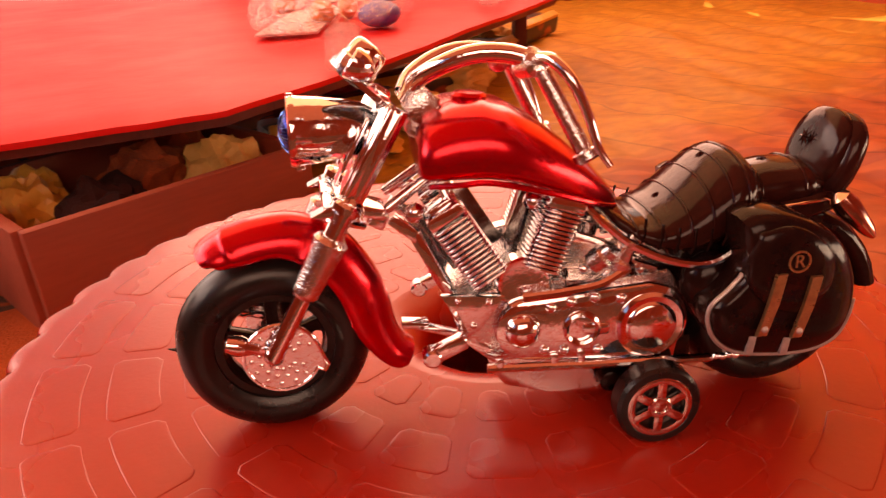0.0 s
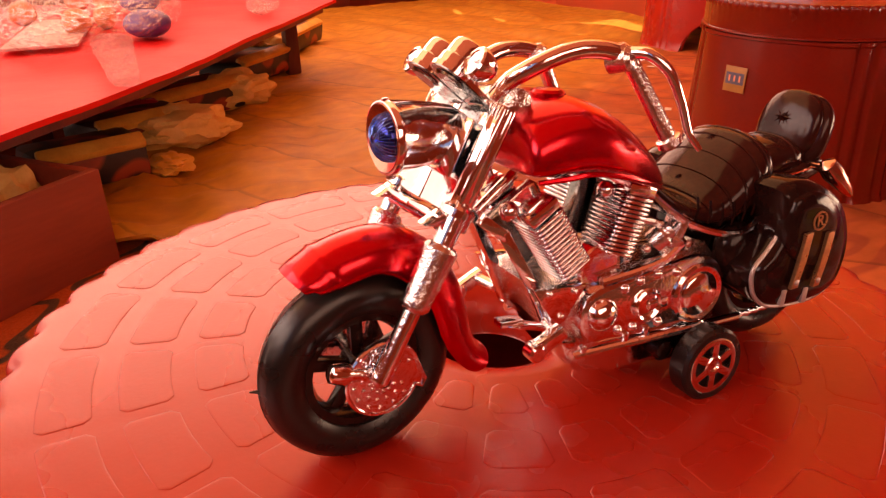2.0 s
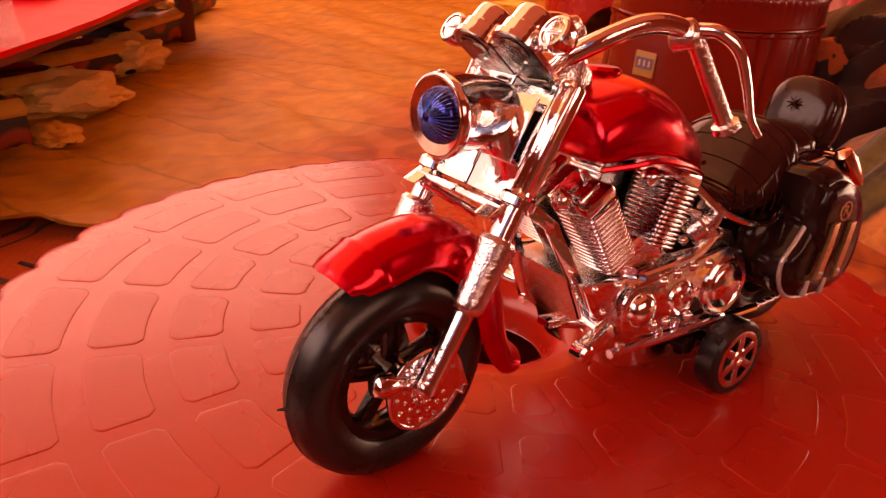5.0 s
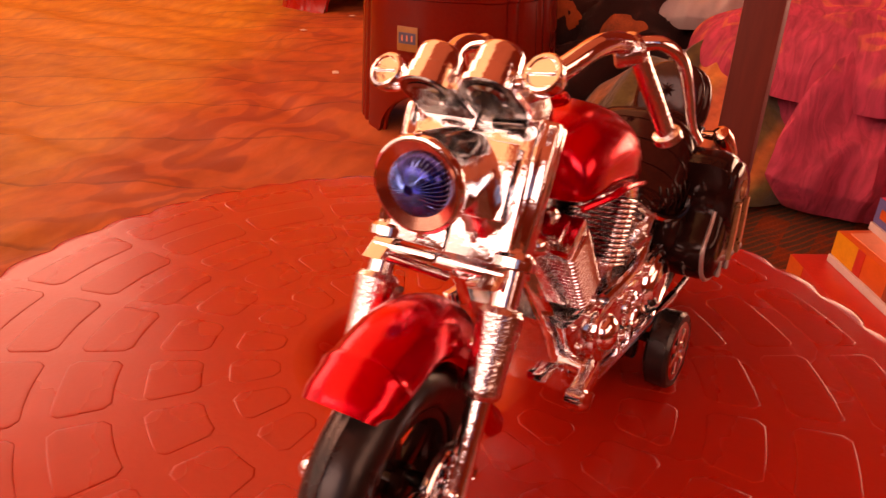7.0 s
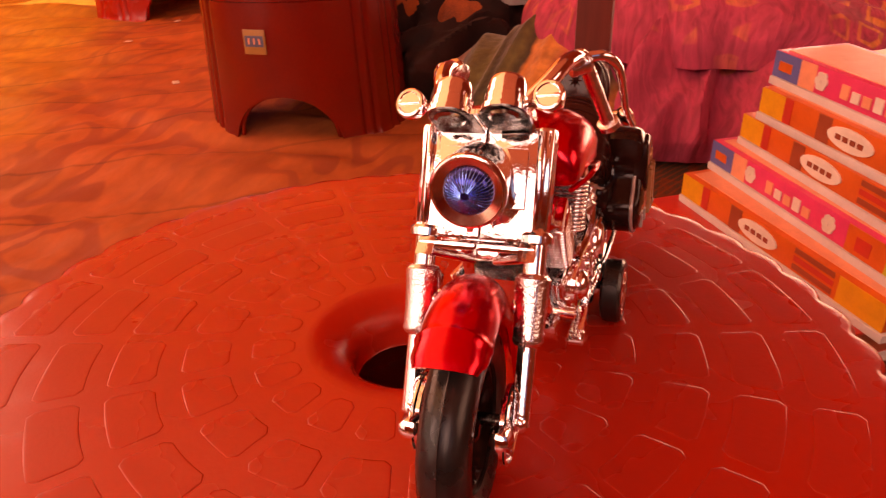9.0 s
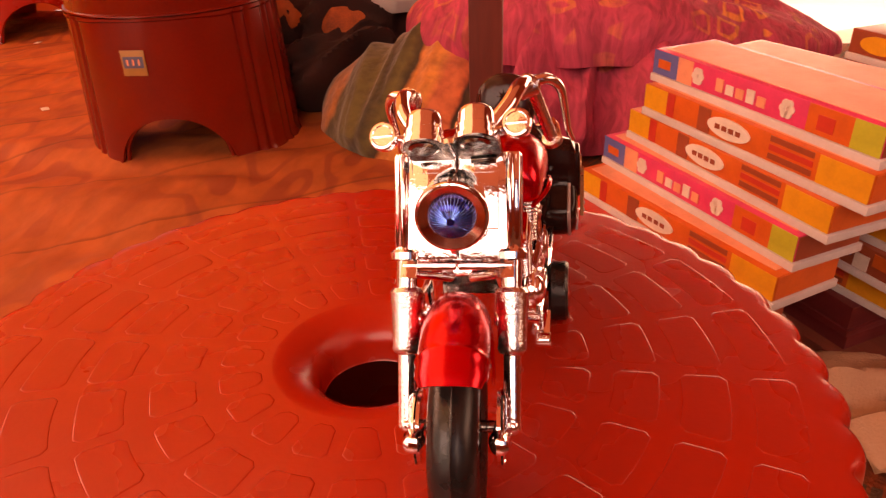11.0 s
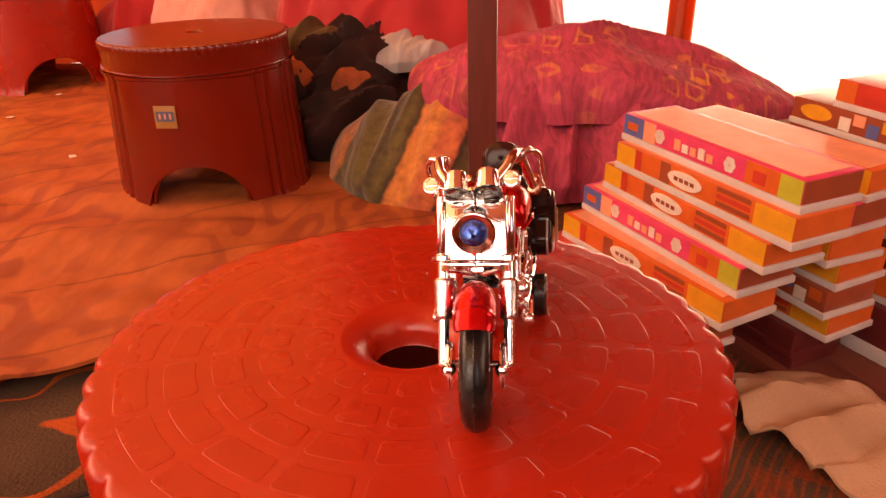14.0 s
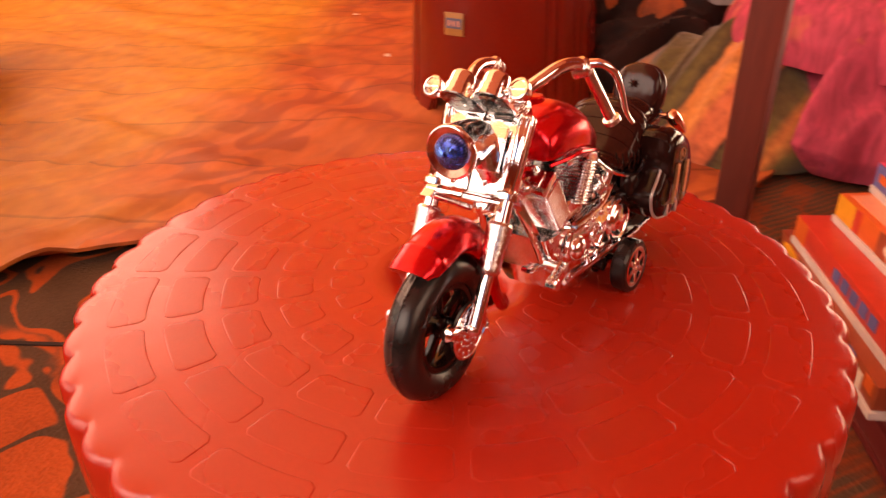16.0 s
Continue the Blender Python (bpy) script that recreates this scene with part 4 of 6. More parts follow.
        block(bm, (74.8, s * 9.5, 39.2), (4.0, 4.5, 3.6), pose(0, 0, 0, 0, 25, 0), 0.8)
        for k in range(6):
            ball(bm, (64.5 + 2.3 * k, s * 11.4, 35.2 + 1.4 * math.sin(2.1 * k)), (1.2, 1.0, 1.1), 9, 6)
        bike_part("carburettor", bm, CAST_CHROME, bike, BODY)
        bm = bmesh.new()
        d0 = [(29.0, s * 6.0, 47.0), (33.0, s * 6.6, 43.5), (38.5, s * 8.4, 31.5), (42.0, s * 9.2, 21.5), (46.5, s * 9.5, 17.5)]
        for a, b in zip(d0, d0[1:]):
            va, vb = Vector(a), Vector(b)
            block(bm, (va + vb) / 2, (2.4, 2.4, (vb - va).length + 1.6), (vb - va).to_track_quat("Z", "Y").to_matrix().to_4x4(), 0.4)
        rod(bm, (27.5, s * 6.0, 49.2), (36.5, s * 5.0, 55.0), 1.1)
        bike_part("down_tube", bm, CHROME, bike, BODY, "square chrome frame tube")
        # forward control and foot peg
        bm = bmesh.new()
        if s < 0:
            block(bm, (35.4, -10.4, 25.0), (11.0, 1.6, 1.6), pose(0, 0, 0, 0, 20, 0), 0.4)
            block(bm, (31.0, -11.2, 27.4), (5.2, 3.2, 1.4), pose(0, 0, 0, 0, 8, 0), 0.4)
        rod(bm, (40.5, s * 10, 24.0), (39.0, s * 15.5, 24.4), 1.4)
        block(bm, (36.9, s * 16.3, 24.0), (6.8, 2.6, 3.0), pose(0, 0, 0, 0, -24, 0), 0.4)
        turned(bm, (33.6, s * 17.9, 22.4), (0, -s, 0), [(0, 1.4), (0.4, 1.9), (3.0, 1.9), (3.4, 1.4)], 14)
        bike_part("foot_peg", bm, CHROME, bike, BODY, "chrome foot peg and lever")
        bm = bmesh.new()
        pipe(bm, [(44.5, s * 13.2, 16.6), (66, s * 13.8, 15.2), (90, s * 14.2, 13.9)], 0.95, 10)
        for k in range(8):
            ball(bm, (90.2 + 1.35 * k, s * 14.3, 13.9 + 0.25 * (k % 2)), (0.95, 0.8, 0.8), 8, 6)
        for x in (47, 58, 63.5):
            block(bm, (x, s * 13.4, 17.0), (1.6, 1.4, 2.8), None, 0.4)
        bike_part("drive_chain", bm, CHROME, bike, BODY, "chrome rod ending in a beaded chain")
    bm = bmesh.new()
    prism(bm, [(44.5, 18.5), (46.2, 13.0), (48.7, 9.4), (58, 6.8), (69.0, 5.4), (84, 6.5), (86, 17.5)], -9.0, 9.0, 0.6)
    bike_part("belly_pan", bm, CHROME, bike, BODY, "plain chrome belly pan")

    # seat, pillion and backrest
    def saddle(secs, name, mat, label, ribs):
        rings = []
        for x, top, bottom, w in secs:
            sec = []
            for k in range(26):
                a = 2 * math.pi * k / 26
                cy, cz = math.cos(a), math.sin(a)
                yy = math.copysign(abs(cy) ** 0.88, cy) * w
                mid = bottom + (top - bottom) * 0.45
                zz = mid + (top - mid) * math.copysign(abs(cz) ** 0.95, cz) if cz >= 0 else mid - (mid - bottom) * abs(cz) ** 0.6
                sec.append(Vector((x, yy, zz)))
            rings.append(sec)
        fine = []
        for i in range(len(rings) - 1):
            for t in (0, 0.25, 0.5, 0.75):
                fine.append([p.lerp(q, t) for p, q in zip(rings[i], rings[i + 1])])
        fine.append(rings[-1])
        bm = bmesh.new()
        skin(bm, fine)
        pad = bike_part(name, bm, mat, bike, BODY, label, 50)
        for f in ribs:
            i = int(f * (len(fine) - 1))
            cen = sum(fine[i], Vector()) / len(fine[i])
            lift = [cen + (p - cen) * 1.0 for p in fine[i][-1:] + fine[i][:14]]
            bm = bmesh.new()
            pipe(bm, lift, 0.32, 6)
            bike_part("seam", bm, SEAT_BROWN, pad, BODY)
        return pad

    saddle([(66.4, 51.4, 47.6, 4.4), (68.4, 49.2, 45.4, 7.6), (71.5, 46.0, 41.8, 10.6), (75.0, 43.6, 39.2, 12.2), (79.0, 43.0, 37.0, 13.2), (83.0, 45.0, 35.8, 13.8), (87.0, 48.6, 35.4, 14.2), (91.0, 52.2, 36.2, 14.3), (94.6, 54.4, 38.2, 13.9), (97.6, 54.2, 40.6, 12.9), (99.6, 52.2, 42.6, 11.2), (100.6, 49.2, 44.4, 8.0)],
           "rider_seat", SEAT_BROWN, "dark brown tufted bucket seat", (0.28, 0.40, 0.50, 0.60, 0.70, 0.79))
    saddle([(96.5, 48.6, 43.0, 7.2), (100.0, 50.0, 41.6, 8.2), (106.0, 50.8, 41.4, 8.5), (112.0, 50.8, 42.0, 8.4), (115.5, 49.0, 43.5, 7.0)], "pillion_seat", SEAT_BROWN, "dark brown pillion pad", (0.35, 0.7))
    def puff(bm, c, r, m, e1=0.6, e2=0.7, nu=28, nv=14):
        """A cushion: a rounded box of radii r, with soft edges."""
        rings = []
        for j in range(nv + 1):
            b = math.pi * (j / nv - 0.5)
            cb, sb = abs(math.cos(b)) ** e1 + 1e-4, math.copysign(abs(math.sin(b)) ** e1, math.sin(b))
            rings.append([Vector(c) + m @ Vector((r[0] * sb, r[1] * cb * math.copysign(abs(math.cos(a)) ** e2, math.cos(a)), r[2] * cb * math.copysign(abs(math.sin(a)) ** e2, math.sin(a)))) for a in [2 * math.pi * i / nu for i in range(nu)]])
        skin(bm, rings)

    bm = bmesh.new()
    puff(bm, (117.2, 0, 51.8), (3.0, 8.3, 8.8), pose(0, 0, 0, 0, 20, 0).to_3x3(), 0.75, 0.85)
    bike_part("backrest_pad", bm, SEAT_BROWN, bike, BODY, "rounded dark backrest pad with a pressed star", 60)
    bm = bmesh.new()
    puff(bm, (119.2, 0, 50.2), (3.3, 9.4, 9.6), pose(0, 0, 0, 0, 20, 0).to_3x3(), 0.7, 0.8)
    prism(bm, [(100, 43.2), (113, 44.6), (119, 45.2), (119, 42), (112, 40), (101, 40)], -9.2, 9.2, 1.0)
    bike_part("backrest_shell", bm, SEAT_BROWN, bike, BODY, "", 60)
    for px, pz, nx, nz, sc in ((114.0, 54.6, -0.95, 0.3, 0.8), (92.0, 53.0, -0.5, 0.86, 0.55), (105.5, 50.8, 0, 1, 0.55), (83.0, 45.2, -0.5, 0.86, 0.55)):
        nv = Vector((nx, 0, nz)).normalized()
        u, v, d = frame_of(nv)
        bm = bmesh.new()
        cen = bm.verts.new(Vector((px, 0, pz)) + nv * 0.35)
        rim = []
        for k in range(16):
            a = math.pi * k / 8
            r = (2.7 if k % 2 == 0 else 0.9) * sc
            rim.append(bm.verts.new(Vector((px, 0, pz)) + (u * math.cos(a) + v * math.sin(a)) * r - nv * (0.3 if k % 2 == 0 else 0.25)))
        for k in range(16):
            bm.faces.new((cen, rim[k], rim[(k + 1) % 16]))
        bike_part("pressed_star", bm, SEAT_BROWN, bike, BODY, "", 20)
    for s in side:
        # stitched pleats round the lower edge of the seat
        bm = bmesh.new()
        for k in range(7):
            x = 75.0 + 3.2 * k
            zl = 40.4 - 4.2 * math.sin(math.pi * (k + 1) / 8.5)
            w = 12.2 + 1.9 * math.sin(math.pi * (k + 1.5) / 9)
            pipe(bm, [(x, s * (w + 0.5), zl + 1.2), (x + 0.5, s * (w + 0.75), zl + 3.2), (x + 1.0, s * (w - 0.1), zl + 6.0)], 0.28, 5)
        bike_part("seat_pleats", bm, BLACK, bike, BODY)
        bm = bmesh.new()
        pipe(bm, smooth_path([(64.5, s * 9.5, 48.4), (68.5, s * 11.2, 44.0), (74, s * 12.9, 39.4), (82, s * 14.3, 35.9), (89, s * 14.7, 35.3), (95.5, s * 13.8, 38.8), (99, s * 12, 43)], 5), 0.85, 8)
        bike_part("seat_rail", bm, CHROME, bike, BODY)
        bm = bmesh.new()
        pipe(bm, [(99, s * 9.8, 43.0), (112, s * 10.2, 44.0), (117, s * 9.8, 44.4)], 0.3, 8)
        turned(bm, (114.5, s * 13.2, 44.6), (0, s, 0), [(-3.4, 0.9), (0, 1.4), (1.4, 1.7), (1.8, 1.2)], 12)
        turned(bm, (113.2, s * 13.6, 46.4), (0.62, s * 0.25, -0.75), [(0, 0.5), (1.0, 2.1), (3.5, 2.4), (9.5, 1.4), (11.5, 0.5)], 16)
        bike_part("rear_indicator", bm, COPPER, bike, BODY, "copper-chrome rear indicator")

    # rear end
    wheel(bike, BODY, (107.5, 0, 18.6), 18.6, 7.0, 11.5, "tyre", "smooth black rear tyre", 5)
    bm = bmesh.new()
    rings = []
    for k in range(17):
        a = radians(188 - 176 * k / 16)
        sec = []
        for j in range(18):
            b = 2 * math.pi * j / 18
            rr = 21.0 + 2.8 * math.sin(b)
            sec.append((107.0 + rr * math.cos(a), 8.6 * math.copysign(abs(math.cos(b)) ** 0.6, math.cos(b)), 18.8 + rr * math.sin(a) * 1.02))
        rings.append(sec)
    skin(bm, rings)
    block(bm, (91.5, 0, 30.5), (14.0, 19.0, 13.0), pose(0, 0, 0, 0, 20, 0), 2.5)
    ball(bm, (90.0, -11.5, 30.0), (6.0, 4.0, 6.4))
    ball(bm, (90.0, 11.5, 30.0), (6.0, 4.0, 6.4))
    block(bm, (83.0, 0, 13.0), (12.0, 17.0, 7.0), None, 1.5)
    bike_part("rear_mudguard", bm, BLACK, bike, BODY, "glossy black rear body and mudguard", 45)
    for s in side:
        outline = smooth_path([(x, 0, z) for x, z in [(91.0, 45.6), (94, 46.8), (100.1, 46.2), (107.5, 42.6), (112.2, 38.0), (115.0, 30.6), (114.8, 24.0), (112.4, 19.0), (107.0, 16.8), (99.0, 16.9), (91.5, 18.4), (87.6, 21.4), (86.0, 25.0), (86.2, 28.6), (89.8, 32.2), (92.4, 36.0), (91.4, 41.0), (91.0, 45.6)]], 4)[:-1]
        cen = sum(outline, Vector()) / len(outline)
        bm = bmesh.new()
        rings = []
        for yy, sc in ((9.0, 0.93), (11.0, 1.0), (18.6, 1.0), (20.7, 0.965), (21.9, 0.9), (22.4, 0.75), (22.6, 0.4)):
            rings.append([Vector((cen.x + (p.x - cen.x) * sc, s * yy, cen.z + (p.z - cen.z) * sc)) for p in outline])
        skin(bm, rings)
        bag = bike_part("saddlebag", bm, BLACK, bike, BODY, "glossy black saddlebag with silver piping", 50)
        bm = bmesh.new()
        low = [p for p in outline if p.z < (36.0 if p.x < 100 else 28.0)]
        pipe(bm, [Vector((cen.x + (p.x - cen.x) * 0.985, s * 20.3, cen.z + (p.z - cen.z) * 0.985)) for p in low], 0.5, 8)
        bike_part("piping", bm, SILVER_TRIM, bag, BODY, "silver piping")
        # flap: the upper half stands proud
        bm = bmesh.new()
        flap = [(93.6, 43.6), (99.6, 44.4), (105.4, 41.4), (108.6, 37.0), (108.6, 31.8), (105.8, 28.0), (103.0, 26.4), (98.0, 27.8), (93.8, 30.8), (92.0, 34.2), (92.2, 39.6)]
        ol = smooth_path([(x, 0, z) for x, z in flap + flap[:1]], 4)[:-1]
        fc = sum(ol, Vector()) / len(ol)
        skin(bm, [[Vector((fc.x + (p.x - fc.x) * sc, s * yy, fc.z + (p.z - fc.z) * sc)) for p in ol] for yy, sc in ((20.1, 1.0), (22.7, 0.98), (23.3, 0.92), (23.5, 0.6))])
        bike_part("flap", bm, BLACK, bag, BODY, "", 50)
        for dx, dz in ((0.0, 0.0), (6.9, -1.1)):
            bm = bmesh.new()
            strip = [(x + dx, z + dz) for x, z in ((96.6, 35.6), (98.7, 35.6), (97.6, 29.6), (95.9, 23.4), (93.9, 23.4), (95.6, 29.6))]
            prism(bm, strip, s * 23.8 - 0.5, s * 23.8 + 0.5, 0.2)
            strap = bike_part("bag_strap", bm, GOLD, bag, BODY, "worn gold strap")
            bm = bmesh.new()
            block(bm, (93.9 + dx, s * 22.3, 20.8 + dz), (1.5, 0.8, 3.6), pose(0, 0, 0, 0, 8, 0), 0.2)
            ball(bm, (95.3 + dx, s * 24.3, 24.8 + dz), (0.7, 0.4, 0.7), 10, 6)
            bike_part("strap_end", bm, SILVER_TRIM, strap, BODY)
        # registered mark: a ring and the letter
        bm = bmesh.new()
        ring_of(bm, (101.0, s * 23.5, 37.6), (0, s, 0), [(-0.3, 1.75), (0.25, 1.8), (0.25, 2.15), (-0.3, 2.2)], 26)
        bike_part("round_mark", bm, GOLD, bag, BODY)
        cu = bpy.data.curves.new("letter", "FONT")
        cu.body, cu.size, cu.extrude, cu.align_x, cu.align_y = "R", 3.6, 0.25, "CENTER", "CENTER"
        tmp = new("letter_curve", cu)
        me = bpy.data.meshes.new_from_object(tmp.evaluated_get(bpy.context.evaluated_depsgraph_get()))
        bpy.data.objects.remove(tmp)
        me.transform(BODY @ Matrix.Scale(MM, 4) @ pose(101.0, s * 23.5, 37.6, 90, 0, 0 if s < 0 else 180))
        me.materials.clear()
        me.materials.append(GOLD)
        lt = new("letter_mark", me)
        lt.parent = bag
        # outrigger wheel with a six-spoke hub
        cz = 8.6 + s * 1.2
        bm = bmesh.new()
        ring_of(bm, (77.7, s * 16.8, cz), (0, s, 0), [(-1.9, 5.5), (-1.9, 7.6), (-1.3, 8.5), (2.6, 8.6), (3.3, 8.0), (3.4, 6.7), (3.0, 6.4), (1.0, 5.5)], 40)
        t2 = bike_part("outrigger_tyre", bm, RUBBER, bike, BODY, "small black support tyre")
        bm = bmesh.new()
        ring_of(bm, (77.7, s * 19.8, cz), (0, s, 0), [(-0.8, 5.1), (0.3, 5.2), (0.5, 6.0), (0.3, 6.6), (-0.8, 6.6)], 36)
        bike_part("hub_ring", bm, PINK_RIM, t2, BODY, "dull chrome hub ring")
        for k in range(6):
            a = math.pi * k / 3 + 0.45
            bm = bmesh.new()
            block(bm, (77.7 + 3.7 * math.cos(a), s * 19.7, cz + 3.7 * math.sin(a)), (4.6, 1.0, 1.9), Matrix.Rotation(-a, 4, "Y"), 0.3)
            bike_part("spoke", bm, PINK_RIM, t2, BODY)
        bm = bmesh.new()
        turned(bm, (77.7, s * 19.2, cz), (0, s, 0), [(0, 2.5), (0.9, 2.5), (1.2, 2.1), (1.2, 1.4), (0.8, 1.2), (0.9, 0.3)], 24)
        bike_part("hub_cap", bm, PINK_RIM, t2, BODY)
        bm = bmesh.new()
        turned(bm, (77.7, s * 18.6, cz), (0, s, 0), [(0, 5.4), (0.15, 5.4), (0.2, 0.5)], 24)
        bike_part("hub_back", bm, RUBBER, t2, BODY)
    bm = bmesh.new()
    rod(bm, (77.7, -18, 8.6), (77.7, 18, 8.6), 1.2)
    block(bm, (77.7, 0, 9.5), (13, 20, 9), None, 1.0)
    for s in side:
        turned(bm, (70.0, s * 9.5, 10.0), (0, s, 0), [(0, 2.2), (3.5, 2.2), (3.8, 1.6)], 16)
    bike_part("friction_motor", bm, BLACK, bike, BODY, "black plastic friction motor box")
    return bike


motorcycle()

# ---- stools ----


def drum_stool(name, label, centre, R, top, mat, pads, teeth, arch_turn, group, extra_parts=None):
    """A drum stool: flat top with a funnel hole, scalloped rim, fluted band, tapering wall with three arches."""
    H = top - FLOOR
    st = thing(name, label, "stool", group, Matrix.Translation((centre[0], centre[1], FLOOR)))
    n = teeth * (10 if teeth < 60 else 6)

    def lobe(a):
        return abs(math.sin((a + 0.0363) * teeth / 2)) ** 0.6

    bm = bmesh.new()
    k = R / 0.1215
    prof = [(0.0150, -0.014), (0.0154, -0.0135), (0.0156, -0.0085), (0.0164, -0.0062), (0.0182, -0.0040), (0.0208, -0.0021), (0.0240, -0.0007), (0.0275, 0.0), (0.028, 0.0), (0.1150, 0.0)]
    if not pads:
        prof = [(r * 0.55 if r < 0.03 else r, z * 0.6) for r, z in prof]
    rings = [[(r * k * math.cos(2 * math.pi * i / n), r * k * math.sin(2 * math.pi * i / n), H + z) for i in range(n)] for r, z in prof]
    rim = [(-0.0030, -0.0002, 0.0030), (-0.0014, -0.0009, 0.0038), (-0.0003, -0.0026, 0.0038), (0.0, -0.0060, 0.0030), (0.0, -0.014, 0.0022), (-0.0002, -0.026, 0.0014), (-0.0008, -0.030, 0.0006), (-0.0030, -0.0315, 0.0)]
    if not pads:
        rim = [(-0.0034, -0.0002, 0.0), (-0.0014, -0.0009, 0.0012), (0.0, -0.0030, 0.0024), (0.0, -0.0085, 0.0022), (-0.0016, -0.0105, 0.0), (-0.0016, -0.0340, 0.0), (0.0008, -0.0350, 0.0), (0.0010, -0.0368, 0.0), (-0.0030, -0.0385, 0.0)]
    skirt = -rim[-1][1]
    for dr, z, amp in rim:
        ring = []
        for i in range(n):
            a = 2 * math.pi * i / n
            r = R + dr * k - amp * (1 - lobe(a))
            ring.append((r * math.cos(a), r * math.sin(a), H + z))
        rings.append(ring)
    skin(bm, rings, caps=False)
    part("seat_top", bm, mat, st, "", 40)
    # wall
    bm = bmesh.new()
    cols = 240
    ah, aw = 0.072 * H / 0.225, 0.50 if pads else 0.55
    third = 2 * math.pi / 3

    def floor_at(a):
        d = (a - arch_turn + third / 2) % third - third / 2
        return ah * math.sqrt(max(0.0, 1 - (d / aw) ** 2)) if abs(d) < aw else 0.0

    def wall_ring(f, inset):
        ring = []
        for i in range(cols):
            a = 2 * math.pi * i / cols
            zb = floor_at(a)
            z = (H - skirt) + (zb - (H - skirt)) * f
            fz = 1 - z / H
            d = (a - arch_turn + third / 2) % third - third / 2
            flute = (-0.0022 if pads else -0.0042) * max(0.0, 1 - min(abs(abs(d) - 0.80), abs(abs(d) - 0.92)) / 0.035)
            r = (R - 0.0035 + (0.003 if pads else 0.013) * fz + 0.0075 * max(0, fz - 0.94) / 0.06 - inset) + (flute if inset == 0 else 0) + (0.0024 if f < 0.03 else 0.0)
            ring.append((r * math.cos(a), r * math.sin(a), z))
        return ring

    fs = [0, 0.02, 0.032, 0.2, 0.4, 0.6, 0.75, 0.85, 0.92, 0.96, 1.0]
    skin(bm, [wall_ring(f, 0.0) for f in fs] + [wall_ring(f, 0.003) for f in reversed(fs)], caps=False)
    wall = part("drum_wall", bm, mat, st, "", 40)
    for q in range(3):
        bm = bmesh.new()
        pts = []
        for j in range(21):
            d = -aw + 2 * aw * j / 20
            a = arch_turn + q * third + d
            z = ah * math.sqrt(max(0.0, 1 - (d / aw) ** 2))
            r = R + 0.0005
            pts.append((r * math.cos(a), r * math.sin(a), z + 0.0015))
        pipe(bm, pts, 0.0022 if pads else 0.0032, 6)
        part("arch_lip", bm, mat, wall)
    if pads:
        # moulded pads in five rings
        count = 20
        for r0, r1 in ((0.0303, 0.0416), (0.0470, 0.0588), (0.0645, 0.0762), (0.0813, 0.0928), (0.0980, 0.1092)):
            half = math.pi / count
            gap = 0.0017
            h0, h1 = half - gap / r0, half - gap / r1
            cr = 0.0016
            loop = []
            for j in range(5):
                a = -h0 + cr / r0 + (2 * h0 - 2 * cr / r0) * j / 4
                loop.append((r0 * math.cos(a), r0 * math.sin(a)))
            loop.append(((r0 + cr) * math.cos(h0), (r0 + cr) * math.sin(h0)))
            loop.append(((r1 - cr) * math.cos(h1), (r1 - cr) * math.sin(h1)))
            for j in range(5):
                a = h1 - cr / r1 - (2 * h1 - 2 * cr / r1) * j / 4
                loop.append((r1 * math.cos(a), r1 * math.sin(a)))
            loop.append(((r1 - cr) * math.cos(-h1), (r1 - cr) * math.sin(-h1)))
            loop.append(((r0 + cr) * math.cos(-h0), (r0 + cr) * math.sin(-h0)))
            c = (sum(p[0] for p in loop) / len(loop), sum(p[1] for p in loop) / len(loop))

            def inset(d, z):
                out = []
                for x, y in loop:
                    v = Vector((c[0] - x, c[1] - y))
                    v = v.normalized() * d
                    out.append((x + v.x, y + v.y, z))
                return out
            bm = bmesh.new()
            skin(bm, [inset(0, -0.0002), inset(0.00015, 0.00003), inset(0.0005, 0.00007), inset(0.001, 0.00008), inset(0.003, 0.00007)])
            me = finish(bm, "pad", mat, 60)
            for q in range(count):
                ob = new("pad", me)
                ob.parent = st
                ob.matrix_local = pose(0, 0, H, 0, 0, PAD_TURN + 360 / count * q)
    return st


PAD_TURN = 6.4
main_stool = drum_stool("stool", "glossy red plastic drum stool with moulded pads and centre hole", (0.054, 0.028), 0.1215, 0.0, RED_PLASTIC, True, 44, 0.9, "plastic stools")
main_stool.matrix_world = Matrix.Translation((0.054, 0.028, 0.0012)) @ pose(0, 0, 0, 0, 2.3, 0) @ Matrix.Translation((0, 0, FLOOR))
bg_stool = drum_stool("stool", "dark red plastic drum stool with arched base and a small sticker", (0.814, 0.428), 0.1285, 0.002, DARK_RED_PLASTIC, False, 80, radians(190), "plastic stools")
drum_stool("stool", "bright red plastic stool with an arched base, standing on the mat", (1.50, 1.140), 0.15, 0.03, RED_PLASTIC, False, 60, radians(230), "plastic stools")

